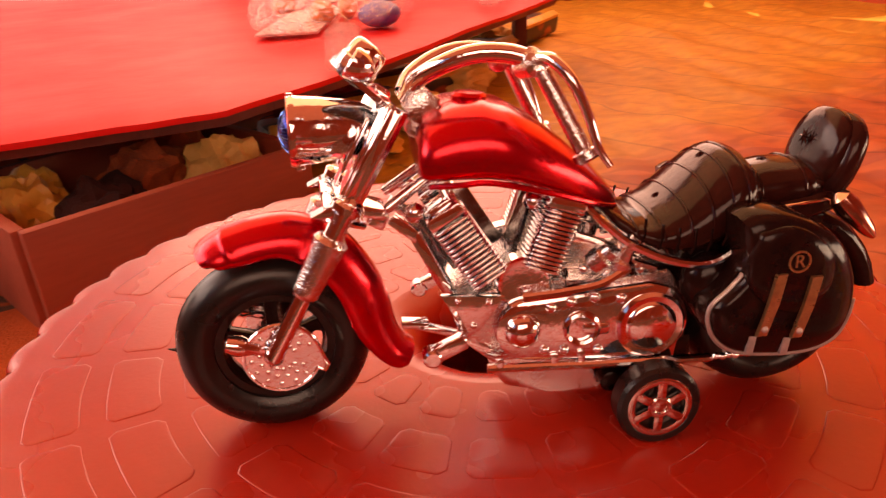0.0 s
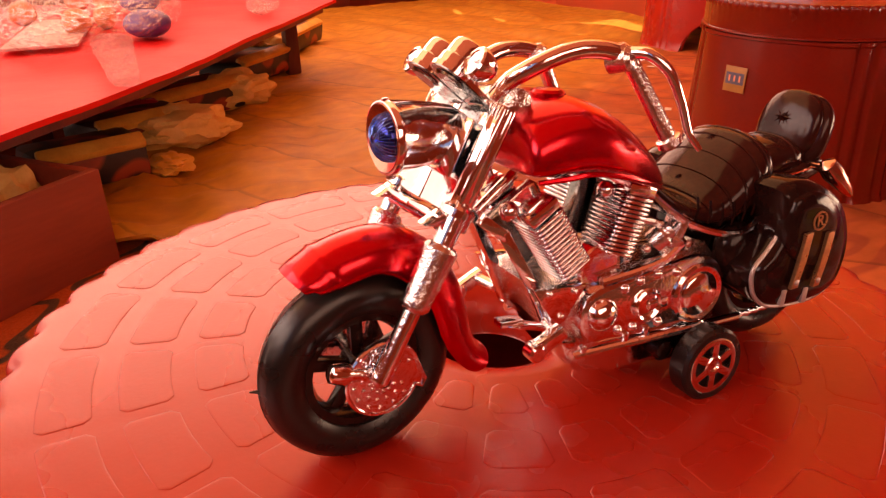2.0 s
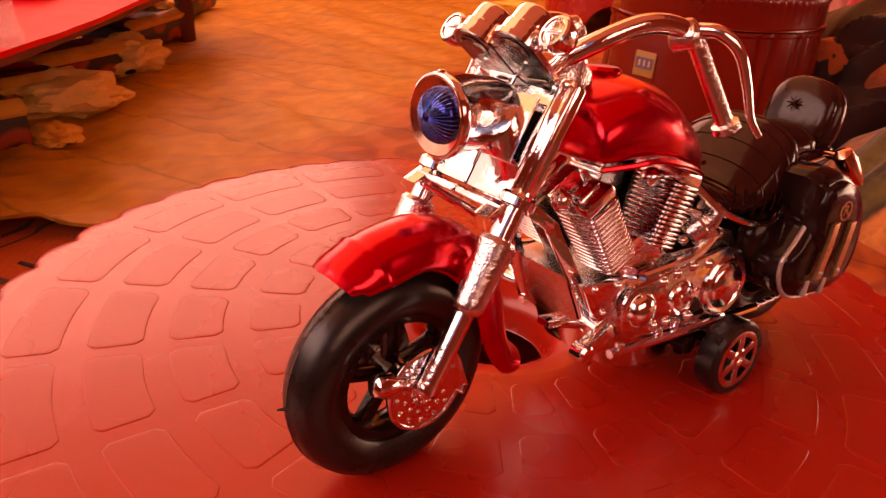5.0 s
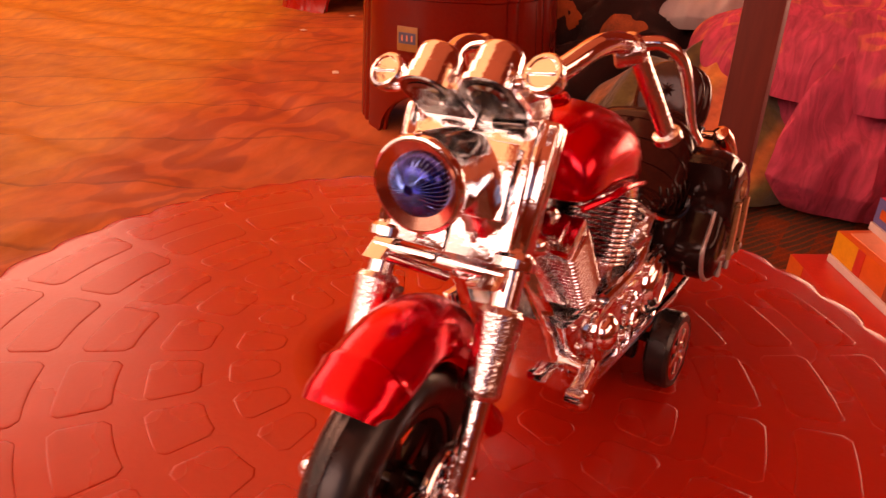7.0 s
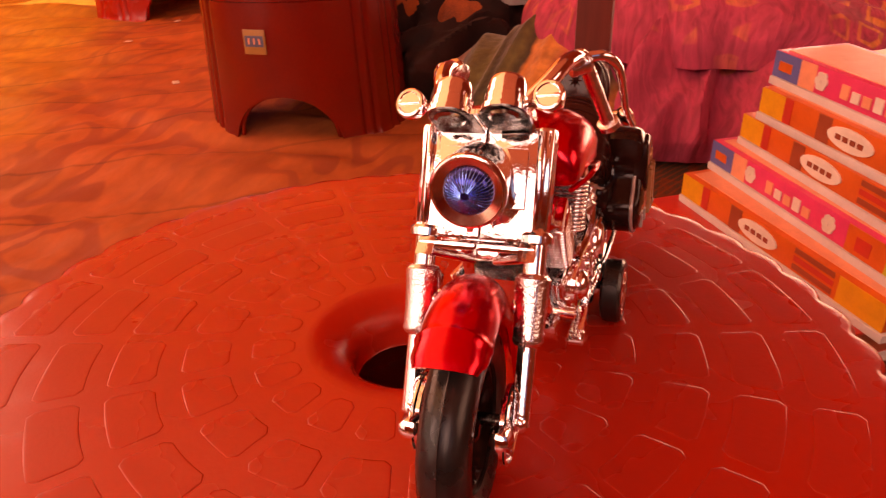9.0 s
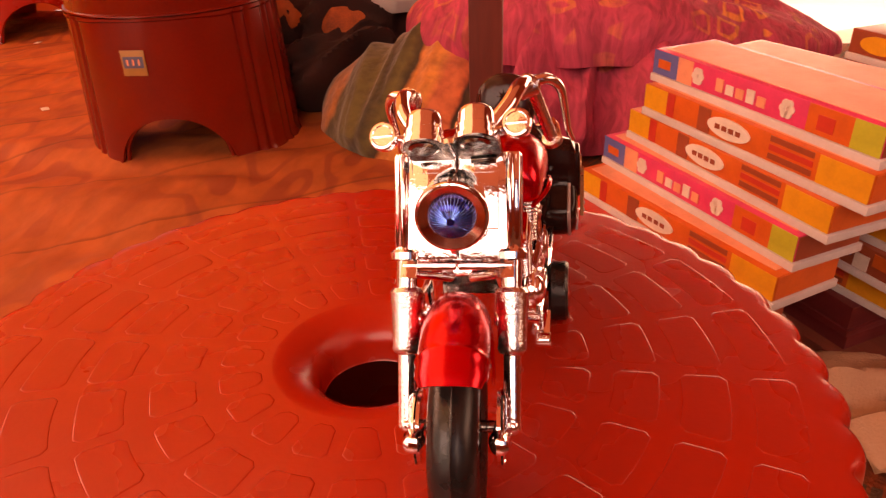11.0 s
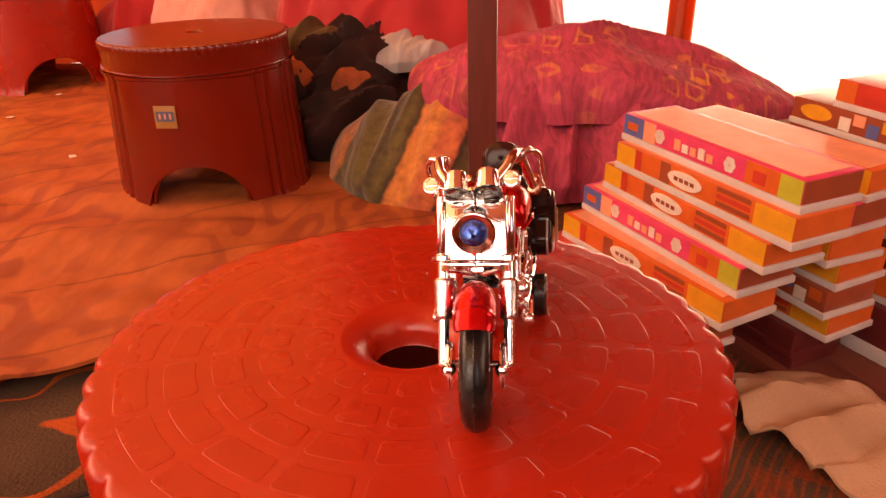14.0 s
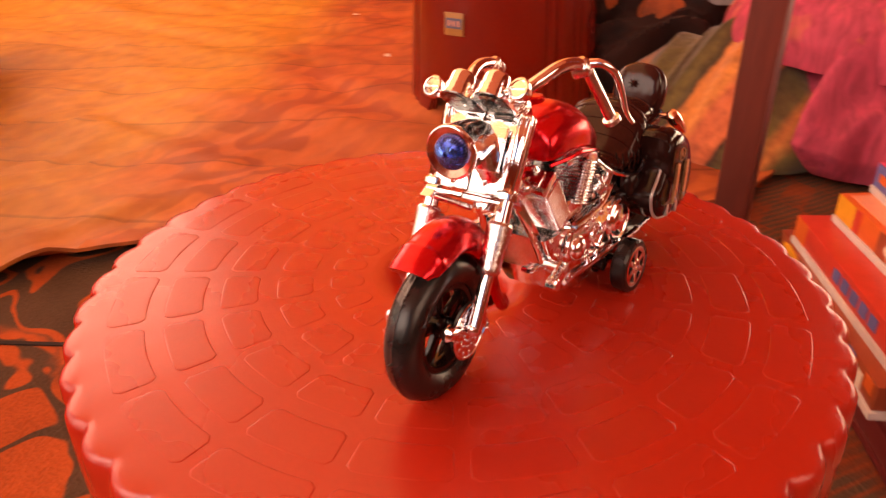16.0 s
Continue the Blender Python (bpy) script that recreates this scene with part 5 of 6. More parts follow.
STICKER = card("faded_yellow_sticker", (0.40, 0.19, 0.05))
bm = bmesh.new()
block(bm, (0, 0, 0), (0.0012, 0.029, 0.029), None, 0.0003)
stick = part("sticker", bm, STICKER, bg_stool, "small yellow and blue maker's sticker")
bm = bmesh.new()
block(bm, (-0.0008, 0, 0.001), (0.0006, 0.024, 0.013))
part("sticker_band", bm, card("faded_blue_print", (0.10, 0.10, 0.17)), stick)
stick.matrix_local = pose(-0.1312, 0.001, 0.140, 0, 3.0, -0.5)
bm = bmesh.new()
for j in range(3):
    block(bm, (-0.0012, -0.007 + 0.007 * j, 0.001), (0.0005, 0.0022, 0.007))
part("sticker_print", bm, PEACH, stick)

# ---- setting ----


def slab(pts, z0, z1):
    bm = bmesh.new()
    a = [bm.verts.new((x, y, z0)) for x, y in pts]
    b = [bm.verts.new((x, y, z1)) for x, y in pts]
    bm.faces.new(a[::-1])
    bm.faces.new(b)
    for i in range(len(pts)):
        j = (i + 1) % len(pts)
        bm.faces.new((a[i], a[j], b[j], b[i]))
    return bm


RUG = rug_material("charcoal_and_orange_patterned_carpet")
LINO = grain_material("tan_mat_with_brown_scrolls", (0.48, 0.124, 0.039), (0.24, 0.050, 0.026), (1.0, 1.7, 1.0), 5.2, 40.0, rough=0.55, amount=0.68)
DARKJOINT = material("dark_carpet_joint", (0.02, 0.01, 0.008), rough=0.95)
LX, LY = 1.75, 2.45
solid("ground", slab([(-9, -9), (9, -9), (9, 9), (-9, 9)], FLOOR - 0.05, FLOOR - 0.004), CONCRETE, "pale sunlit concrete yard", "ground", kind="structure")
solid("floor", slab([(-1.65, -1.5), (1.30, -1.5), (1.30, 0.02), (LX, 0.02), (LX, LY), (-1.65, LY)], FLOOR - 0.004, FLOOR), RUG, "charcoal carpet with orange scroll motifs", "carpet", kind="structure")

# a dark joint in the carpet, parallel to the mat's edge
solid("carpet_joint", slab([(0.015, 0.589), (0.185, 0.279), (0.1885, 0.281), (0.0185, 0.591)], FLOOR, FLOOR + 0.0015), DARKJOINT, "dark joint between two carpet widths", "carpet joint", kind="structure")


def wavy_sheet(outline, z, thick, amp, scale, res, seed, edge_curl=0.0, creases=0.0):
    """A thin sheet inside an outline, with ripples and, near the origin, narrow creases; the outline is filled by a grid that is cut to it."""
    xs = [p[0] for p in outline]
    ys = [p[1] for p in outline]

    def inside(x, y):
        c = False
        for i in range(len(outline)):
            (x1, y1), (x2, y2) = outline[i], outline[i - 1]
            if (y1 > y) != (y2 > y) and x < (x2 - x1) * (y - y1) / (y2 - y1) + x1:
                c = not c
        return c

    def edge(x, y):
        best, bp = 9.0, None
        p = Vector((x, y))
        for i in range(len(outline)):
            a, b = Vector(outline[i - 1]), Vector(outline[i])
            t = max(0, min(1, (p - a).dot(b - a) / (b - a).length_squared))
            q = a + (b - a) * t
            if (p - q).length < best:
                best, bp = (p - q).length, q
        return best, bp

    nx, ny = int((max(xs) - min(xs)) / res) + 3, int((max(ys) - min(ys)) / res) + 3
    bm = bmesh.new()
    vs = {}
    for i in range(nx):
        for j in range(ny):
            x, y = min(xs) - res + i * res, min(ys) - res + j * res
            ins = inside(x, y)
            d, q = edge(x, y)
            if not ins and d > res * 1.45:
                continue
            if not ins or d < res * 0.35:
                x, y, d = q.x, q.y, 0.0
            h = noise.noise((x * scale, y * scale * 0.35, seed)) * amp + noise.noise((x * scale * 3, y * scale, seed + 5)) * amp * 0.3
            if creases:
                c = 1 - 2 * abs(noise.noise((x * 3.0 + 4.0, (y + 0.25 * x) * 17.0, seed + 9)))
                h = abs(h) + creases * max(0.0, c) ** 2 * math.exp(-(x / 0.55) ** 2)
            vs[i, j] = bm.verts.new((x, y, z + abs(h) + edge_curl * math.exp(-d / 0.02)))
    for i in range(nx):
        for j in range(ny):
            q = [vs.get(c) for c in ((i, j), (i + 1, j), (i + 1, j + 1), (i, j + 1))]
            if all(q):
                bm.faces.new(q)
    geo = bmesh.ops.extrude_face_region(bm, geom=bm.faces[:])
    bmesh.ops.translate(bm, vec=(0, 0, -thick), verts=[v for v in geo["geom"] if isinstance(v, bmesh.types.BMVert)])
    return bm


mat_outline = [(0.25, 0.484), (0.303, 0.38), (0.435, 0.14), (0.60, 0.04), (0.9, -0.03), (1.6, -0.05), (1.72, 2.4), (0.95, 2.4), (0.55, 1.75), (0.285, 1.30), (0.05, 1.08), (0.0, 0.96), (-0.012, 0.80), (0.012, 0.665), (0.08, 0.605), (0.18, 0.55)]
solid("floor_mat", wavy_sheet(mat_outline, FLOOR + 0.006, 0.004, 0.026, 6.0, 0.013, 3.0, 0.006, 0.010), LINO, "creased tan floor mat printed with brown scrolls", "floor mat", kind="structure")

# tent: red cloth roof and walls with three openings, mostly unseen, shaping the light
N = 24


def roof(name, y0, y1, mat, label):
    bm = bmesh.new()
    gv = [[bm.verts.new((-1.74 + (LX + 1.83) * i / N, y0 + (y1 - y0) * j / N, 1.735 - 0.08 * math.sin(math.pi * i / N) * math.sin(math.pi * j / N) + 0.02 * noise.noise((i * 0.7, j * 0.7, y0)) * (0 < j < N and 0 < i < N))) for j in range(N + 1)] for i in range(N + 1)]
    for i in range(N):
        for j in range(N):
            bm.faces.new((gv[i][j], gv[i + 1][j], gv[i + 1][j + 1], gv[i][j + 1]))
    solid(name, bm, mat, label, "tent roof", kind="structure")


SEAM = 0.5
roof("ceiling_south", -1.58, SEAM, CANOPY, "sagging red tent cloth roof lit by the sun")
# North half gets brighter cloth so the stool's left side reflects orange.
roof("ceiling_north", SEAM, LY + 0.08, BRIGHT_CANOPY, "unseen north roof half of brighter orange cloth, added to light the stool")


def cloth_wall(name, a, b, z0, z1, seed, mat=CANOPY, tint="red"):
    bm = bmesh.new()
    a, b = Vector(a), Vector(b)
    d = b - a
    nrm = Vector((-d.y, d.x)).normalized()
    n = max(4, int(d.length / 0.05))
    rows = []
    for k in range(6):
        z = z0 + (z1 - z0) * k / 5
        row = []
        for i in range(n + 1):
            p = a + d * (i / n) + nrm * (0.025 * math.sin(i * 1.25 + seed) + 0.01 * noise.noise((i, k * 0.3, seed)))
            row.append((p.x, p.y, z))
        rows.append(row)
    inner = [[(p[0] + nrm.x * 0.003, p[1] + nrm.y * 0.003, p[2]) for p in r] for r in rows]
    skin(bm, rows, closed=False)
    skin(bm, inner, closed=False)
    return solid(name, bm, mat, "hanging pleats of %s tent cloth" % tint, "tent wall", kind="structure")


cloth_wall("wall_east", (LX, 0.02), (LX, SEAM), FLOOR, 1.75, 1.0)
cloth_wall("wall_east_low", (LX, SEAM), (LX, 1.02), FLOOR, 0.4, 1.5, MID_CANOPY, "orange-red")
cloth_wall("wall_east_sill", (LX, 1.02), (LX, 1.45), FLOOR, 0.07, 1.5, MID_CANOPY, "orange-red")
# Unseen lintel, added to keep a patch of sun off the mat.
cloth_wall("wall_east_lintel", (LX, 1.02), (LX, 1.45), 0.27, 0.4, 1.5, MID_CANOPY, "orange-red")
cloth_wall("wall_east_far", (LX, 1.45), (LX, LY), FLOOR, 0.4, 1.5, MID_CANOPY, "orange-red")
# Unseen upper wall in the same brightened cloth, adding orange light.
cloth_wall("wall_east_north", (LX, SEAM), (LX, LY), 0.4, 1.75, 1.5, BRIGHT_CANOPY, "thin orange")
cloth_wall("wall_east_end", (LX, -1.5), (LX, -1.25), FLOOR, 1.75, 2.0)
cloth_wall("wall_east_head", (LX, -1.25), (LX, 0.02), 0.24, 1.75, 3.0)
cloth_wall("wall_north_low", (LX, LY), (-0.2, LY), FLOOR, 0.5, 4.0)
cloth_wall("wall_north_head", (LX, LY), (-1.65, LY), 1.5, 1.75, 5.0)
cloth_wall("wall_west_low", (-1.65, 0.9), (-1.65, -1.5), FLOOR, 0.6, 7.0)
cloth_wall("wall_west_head", (-1.65, LY), (-1.65, -1.5), 1.5, 1.75, 8.0)
cloth_wall("wall_south", (-1.65, -1.5), (LX, -1.5), FLOOR, 1.75, 9.0)
cloth_wall("curtain", (LX - 0.06, -0.40), (LX - 0.06, -0.47), FLOOR, 0.24, 10.0)

# unseen white panels outside the openings, added to whiten what the chrome reflects
REFLECTOR = material("white_reflector", (0.8, 0.76, 0.7), (0.68, 0.63, 0.56), rough=0.9, scale=3, fine=40, bump=0.002)
for name, x0, y0, x1, y1 in (("reflector_west", -4.2, -2.0, -4.0, 5.2), ("reflector_north", -4.0, 5.0, 5.0, 5.2)):
    solid(name, slab([(x0, y0), (x1, y0), (x1, y1), (x0, y1)], FLOOR - 0.004, 3.0), REFLECTOR, "unseen white reflector panel, added to whiten reflections in the chrome", "wall", kind="structure")

# post of a low table behind the motorcycle
bm = bmesh.new()
block(bm, (0.467, 0.0135, 0.22), (0.027, 0.026, 0.89), None, 0.002)
solid("wooden_post", bm, WOOD, "dark stained square wooden post standing on the floor", "post")

# ---- cloth heaps ----


def drape(cx, cy, rx, ry, z0, h, turn, seed, fold=0.02, fscale=14.0, flat=2.4, nu=170, nv=70, dirn=(1.0, 0.3), hem=0.01, taper=0.0):
    """A heap of thin cloth: a low dome whose skin is gathered into sharp-edged folds that run down to a scalloped hem."""
    bm = bmesh.new()
    rings = []
    rot = Matrix.Rotation(turn, 3, "Z")
    for j in range(nv + 1):
        t = j / nv
        ring = []
        for i in range(nu):
            a = 2 * math.pi * i / nu
            rr = math.sin(t * math.pi / 2) ** 0.8
            wob = 1 + 0.10 * noise.noise((math.cos(a) * 1.6, math.sin(a) * 1.6, seed)) + hem * 3 * t * noise.noise((math.cos(a) * 6, math.sin(a) * 6, seed + 2))
            ex, ey = math.cos(a) * rx * rr * wob, math.sin(a) * ry * rr * wob
            big = noise.noise((ex * 6, ey * 6, seed + 4))
            p = Vector((ex, ey, h * max(0.0, 1 - t ** flat) * (1 + 0.22 * big) * (1 - taper * max(0.0, -ey / ry))))
            wx = ex + 0.05 * noise.noise((ex * 7, ey * 7, seed + 6))
            wy = ey + 0.05 * noise.noise((ex * 7, ey * 7, seed + 8))
            fx, fy = wx * dirn[0] + wy * dirn[1], -wx * dirn[1] + wy * dirn[0]
            r1 = 1 - 2 * abs(noise.noise((fx * fscale, fy * fscale * 0.25, seed)))
            r2 = 1 - 2 * abs(noise.noise((fx * fscale * 2.1, fy * fscale * 0.6, seed + 9)))
            r3 = 1 - 2 * abs(noise.noise((fx * fscale * 4.3, fy * fscale * 1.6, seed + 12)))
            dsp = fold * (0.6 * r1 * abs(r1) + 0.5 * r2 + 0.14 * r3 - 0.2)
            out = Vector((math.cos(a) * rr, math.sin(a) * rr, 1.15 - 0.85 * t)).normalized()
            p += out * dsp * min(1.0, 5 * (1 - t) + 0.3)
            p.z = max(p.z, 0.001) - (0.06 * taper * max(0.0, -ey / ry) if taper else 0.0)
            ring.append(rot @ p + Vector((cx, cy, z0)))
        rings.append(ring)
    skin(bm, rings)
    return bm


SHAWL = motif_material("magenta_shawl_print", (0.57, 0.070, 0.130), (0.78, 0.26, 0.07), 20.0, rough=0.9, ring=0.27, width=0.055, bump=0.002, crinkle=0.6, warp=0.05, wear=1.0, wear_scale=5.0, square=True, sparse=0.13)
OLIVE, OLIVE2, TAWNY = (0.14, 0.105, 0.026), (0.10, 0.07, 0.018), (0.58, 0.20, 0.045)
# The dark stop at 0.69 is a fold's shade put among the stripes.
BLANKET = stripe_material("olive_blanket_with_orange_stripe", (0.044, 0.903, 0.428), [(0.0, OLIVE2), (0.14, OLIVE), (0.20, TAWNY), (0.24, OLIVE), (0.33, OLIVE2), (0.355, (0.05, 0.02, 0.008)), (0.37, (0.66, 0.17, 0.06)), (0.46, (0.52, 0.13, 0.05)), (0.50, (0.64, 0.24, 0.05)), (0.575, TAWNY), (0.59, (0.06, 0.04, 0.014)), (0.63, OLIVE), (0.69, (0.05, 0.035, 0.012)), (0.72, OLIVE), (0.84, OLIVE2), (0.86, TAWNY), (0.91, TAWNY), (0.93, OLIVE2)], -0.08, 0.22)
REDCLOTH = material("crimson_cloth", (0.5, 0.02, 0.025), (0.36, 0.015, 0.02), rough=0.9, scale=12, fine=700, bump=0.0008, sheen=0.3)
PALECLOTH = material("pale_grey_cloth", (0.55, 0.48, 0.45), (0.4, 0.34, 0.32), rough=0.9, scale=15, fine=700, bump=0.0006)
BEIGE = material("beige_cotton_sheet", (0.50, 0.31, 0.20), (0.40, 0.23, 0.14), rough=0.95, scale=14, fine=600, bump=0.0008)
DARKCLOTH = material("dark_brown_cloth", (0.014, 0.005, 0.004), (0.045, 0.009, 0.005), rough=0.95, scale=16, fine=600, bump=0.001)
OLIVECLOTH = material("olive_brown_cloth", (0.13, 0.075, 0.022), (0.08, 0.042, 0.014), rough=0.95, scale=25, fine=600, bump=0.0008)
ROSECLOTH = material("pale_rose_cloth", (0.72, 0.36, 0.30), (0.60, 0.26, 0.20), rough=0.95, scale=22, fine=500, bump=0.0008)
ORANGECLOTH = material("orange_flowered_cloth", (0.6, 0.13, 0.03), (0.2, 0.05, 0.02), rough=0.9, scale=22, fine=500, bump=0.0008)

shawl = thing("shawl", "crumpled magenta printed shawl heaped on the floor", "shawl")
part("upper_fold", drape(0.915, -0.140, 0.172, 0.280, -0.112, 0.086, 0.08, 5.5, 0.022, 7.0, 2.5, dirn=(0.95, 0.3), hem=0.025, taper=0.45), SHAWL, shawl, "", 60)
part("lower_fold", drape(0.955, -0.13, 0.105, 0.19, FLOOR + 0.007, 0.100, 0.05, 7.0, 0.075, 9.0, 5.0, dirn=(0.55, 0.85), hem=0.012), SHAWL, shawl, "", 60)
part("front_fold", drape(0.815, -0.072, 0.09, 0.085, FLOOR + 0.007, 0.088, 0.5, 17.0, 0.095, 12.0, 1.8, dirn=(0.7, 0.7), hem=0.02), SHAWL, shawl, "", 60)
part("side_fold", drape(0.870, -0.225, 0.06, 0.085, FLOOR + 0.007, 0.090, -0.5, 23.0, 0.04, 11.0, 3.0, dirn=(0.8, 0.6), hem=0.02), SHAWL, shawl, "", 60)
part("low_fold", drape(0.83, -0.155, 0.05, 0.062, FLOOR + 0.007, 0.078, 0.9, 29.0, 0.04, 12.0, 2.6, dirn=(0.6, 0.8), hem=0.02), SHAWL, shawl, "", 60)
solid("blanket", drape(0.830, 0.108, 0.155, 0.130, FLOOR + 0.007, 0.130, radians(60), 11.0, 0.016, 10.0, 1.12, dirn=(1.0, 0.25), hem=0.006), BLANKET, "folded olive blanket with a broad orange stripe", "blanket", angle=60)
solid("red_cloth", drape(1.32, 0.16, 0.26, 0.28, FLOOR + 0.007, 0.30, 0.3, 21.0, 0.04, 8.0, 3.0), REDCLOTH, "heaped crimson cloth behind the blanket", "cloth", angle=60)
solid("dark_cloth", drape(1.075, 0.275, 0.17, 0.15, FLOOR + 0.007, 0.120, 0.3, 27.0, 0.085, 19.0, 2.2), DARKCLOTH, "dark brown rumpled cloth", "cloth", angle=60)
solid("olive_cloth", drape(1.04, 0.325, 0.055, 0.075, FLOOR + 0.120, 0.075, 0.4, 45.0, 0.020, 14.0, 2.2), OLIVECLOTH, "olive brown cloth crumpled on the dark heap", "cloth", angle=60)
for x, y, z, rx, ry, turn in ((0.955, 0.328, 0.108, 0.030, 0.036, 0.9), (0.955, 0.250, 0.096, 0.022, 0.042, 0.4)):
    solid("flowered_cloth", drape(x, y, rx * 0.85, ry * 0.85, FLOOR + z, 0.040, turn, 33.0 + 40 * y, 0.022, 16.0, 2.2, nu=90, nv=36), ORANGECLOTH, "orange flowered cloth in the heap", "cloth", angle=60)
solid("rose_cloth", drape(1.45, 0.60, 0.13, 0.17, FLOOR + 0.001, 0.24, 0.2, 51.0, 0.05, 10.0, 3.0), ROSECLOTH, "pale rose cloth bundled behind the stool", "cloth", angle=60)
solid("red_cloth", drape(1.62, 0.90, 0.07, 0.12, FLOOR + 0.001, 0.205, 0.2, 57.0, 0.04, 10.0, 2.6), REDCLOTH, "crimson cloth bundled beside the rose cloth", "cloth", angle=60)
solid("pale_cloth", drape(1.05, 0.165, 0.045, 0.085, FLOOR + 0.128, 0.045, 0.6, 39.0, 0.018, 16.0, 2.4), PALECLOTH, "pale grey cloth lying on the heap", "cloth", angle=60)
solid("beige_sheet", wavy_sheet([(0.330, -0.19), (0.352, -0.25), (0.325, -0.285), (0.295, -0.325), (0.25, -0.42), (0.12, -0.42), (0.14, -0.30), (0.207, -0.246), (0.247, -0.22), (0.27, -0.195)], FLOOR + 0.018, 0.003, 0.034, 26.0, 0.006, 8.0, -0.010), BEIGE, "crumpled beige cotton sheet on the carpet", "sheet", angle=60)

# ---- firework boxes ----
U = Vector((-0.882, -0.473, 0)).normalized()
NRM = Vector((-0.473, 0.882, 0)).normalized()


def box_pose(left_top, turn=0.0):
    """The pose of a box whose face runs along local x (to the picture's right of the stack), with its upper front corner at left_top."""
    x = Matrix.Rotation(radians(turn), 3, "Z") @ U
    y = Vector((0, 0, 1)).cross(x)
    m = Matrix((x, y, Vector((0, 0, 1)))).transposed().to_4x4()
    return Matrix.Translation(left_top) @ m


def carton(left_top, kind, L=0.203, D=0.055, Hh=0.0254, turn=0.0, tray=0.0055):
    """A printed lid over a white tray; the print is thin card patches on the face, end and top."""
    label = {"pink": "pink and blue printed firework box in a white tray", "orange": "orange and yellow printed firework box in a white tray", "red": "red printed firework box in a white tray",
             "brown": "brown firework box printed with small pictures, white tray", "maroon": "maroon firework box with a yellow squiggle, white tray", "plain": "plain firework box, coloured dark maroon for the shade low in the stack"}[kind]
    # Plain boxes, trays included, are dark maroon in place of shade low down.
    base = {"pink": PINK, "orange": ORANGE, "red": REDCARD, "brown": BROWN, "maroon": MAROON, "plain": MAROON}[kind]
    bx = thing("firework_box", label, "box", "stacked firework boxes", box_pose(left_top, turn))
    # local: x along the face, y towards the viewer's side is negative depth, z up; origin is the upper front left corner
    sgn = -1 if (Vector((0, 0, 1)).cross(Matrix.Rotation(radians(turn), 3, "Z") @ U)).dot(NRM) > 0 else 1
    yd = sgn * D
    bm = bmesh.new()
    block(bm, (L / 2, yd / 2, -(Hh - tray) / 2), (L, D, Hh - tray - 0.0002), None, 0.0008)
    body = part("lid", bm, base, bx)
    bm = bmesh.new()
    block(bm, (L / 2 + 0.0005, yd / 2, -Hh + tray / 2), (L + 0.003, D + 0.003, tray), None, 0.0006)
    part("tray", bm, MAROON if kind == "plain" else WHITE_CARD, bx, "" if kind == "plain" else "white card tray edge")

    def patch(name, x0, x1, z0, z1, mat, out=0.0005):
        bm = bmesh.new()
        block(bm, ((x0 + x1) / 2 * L, -sgn * out / 2, -(z0 + z1) / 2 * (Hh - tray)), ((x1 - x0) * L, out, (z1 - z0) * (Hh - tray)))
        part(name, bm, mat, body)

    def disc(name, x, z, rx, rz, mat, out=0.0009):
        bm = bmesh.new()
        turned(bm, (0, 0, 0), (0, -sgn, 0), [(0, 1.0), (out, 1.0)], 20)
        bmesh.ops.scale(bm, vec=(rx, 1, rz), verts=bm.verts)
        bmesh.ops.translate(bm, vec=(x * L, 0, -z * (Hh - tray)), verts=bm.verts)
        part(name, bm, mat, body)

    def end(name, z0, z1, mat):
        bm = bmesh.new()
        block(bm, (L + 0.0002, yd / 2, -(z0 + z1) / 2 * (Hh - tray)), (0.0005, D * 0.96, (z1 - z0) * (Hh - tray)))
        part(name, bm, mat, body)

    # Pale top panel: the lid's orange print with its glare put into the colour.
    def lid_print_glare(mat):
        bm = bmesh.new()
        block(bm, (L * 0.5, yd / 2, 0.0002), (L * 0.94, D * 0.82, 0.0005))
        part("lid_print_glare", bm, mat, body)

    if kind == "pink":
        patch("print_panel", 0.0, 0.14, 0.03, 0.97, BLUECARD)
        patch("print_panel", 0.03, 0.10, 0.35, 0.7, ORANGE, 0.0008)
        patch("print_panel", 0.14, 0.22, 0.03, 0.97, PEACH)
        patch("print_panel", 0.74, 0.90, 0.03, 0.97, ORANGE)
        patch("print_panel", 0.90, 1.0, 0.03, 0.97, LIME)
        patch("print_panel", 0.78, 0.84, 0.3, 0.8, REDCARD, 0.0008)
        for x in (0.25, 0.66):
            for k in range(6):
                disc("flower_print", x + 0.016 * math.cos(k * math.pi / 3), 0.5 + 0.2 * math.sin(k * math.pi / 3), 0.0026, 0.0026, CREAM)
        for k in range(5):
            patch("title_bar", 0.345 + 0.048 * k, 0.345 + 0.048 * k + 0.034, 0.30 if k in (0, 3) else 0.42, 0.78, CREAM if k % 2 else PEACH, 0.0008)
        # Brown end: orange card with the shade of that side put into the colour.
        end("end_print", 0.05, 0.95, BROWN)
        lid_print_glare(PEACH)
    elif kind == "orange":
        patch("print_panel", 0.0, 0.13, 0.03, 0.97, YELLOW)
        patch("print_panel", 0.13, 0.17, 0.03, 0.97, REDCARD)
        patch("print_panel", 0.30, 0.36, 0.03, 0.97, BROWN)
        disc("oval_print", 0.45, 0.5, 0.019, 0.0068, CREAM)
        for k in range(4):
            patch("title_bar", 0.39 + 0.032 * k, 0.39 + 0.032 * k + 0.022, 0.42, 0.6, BROWN, 0.0012)
        for k in range(3):
            patch("print_panel", 0.63, 0.80, 0.06 + 0.31 * k, 0.26 + 0.31 * k, REDCARD if k % 2 else BROWN)
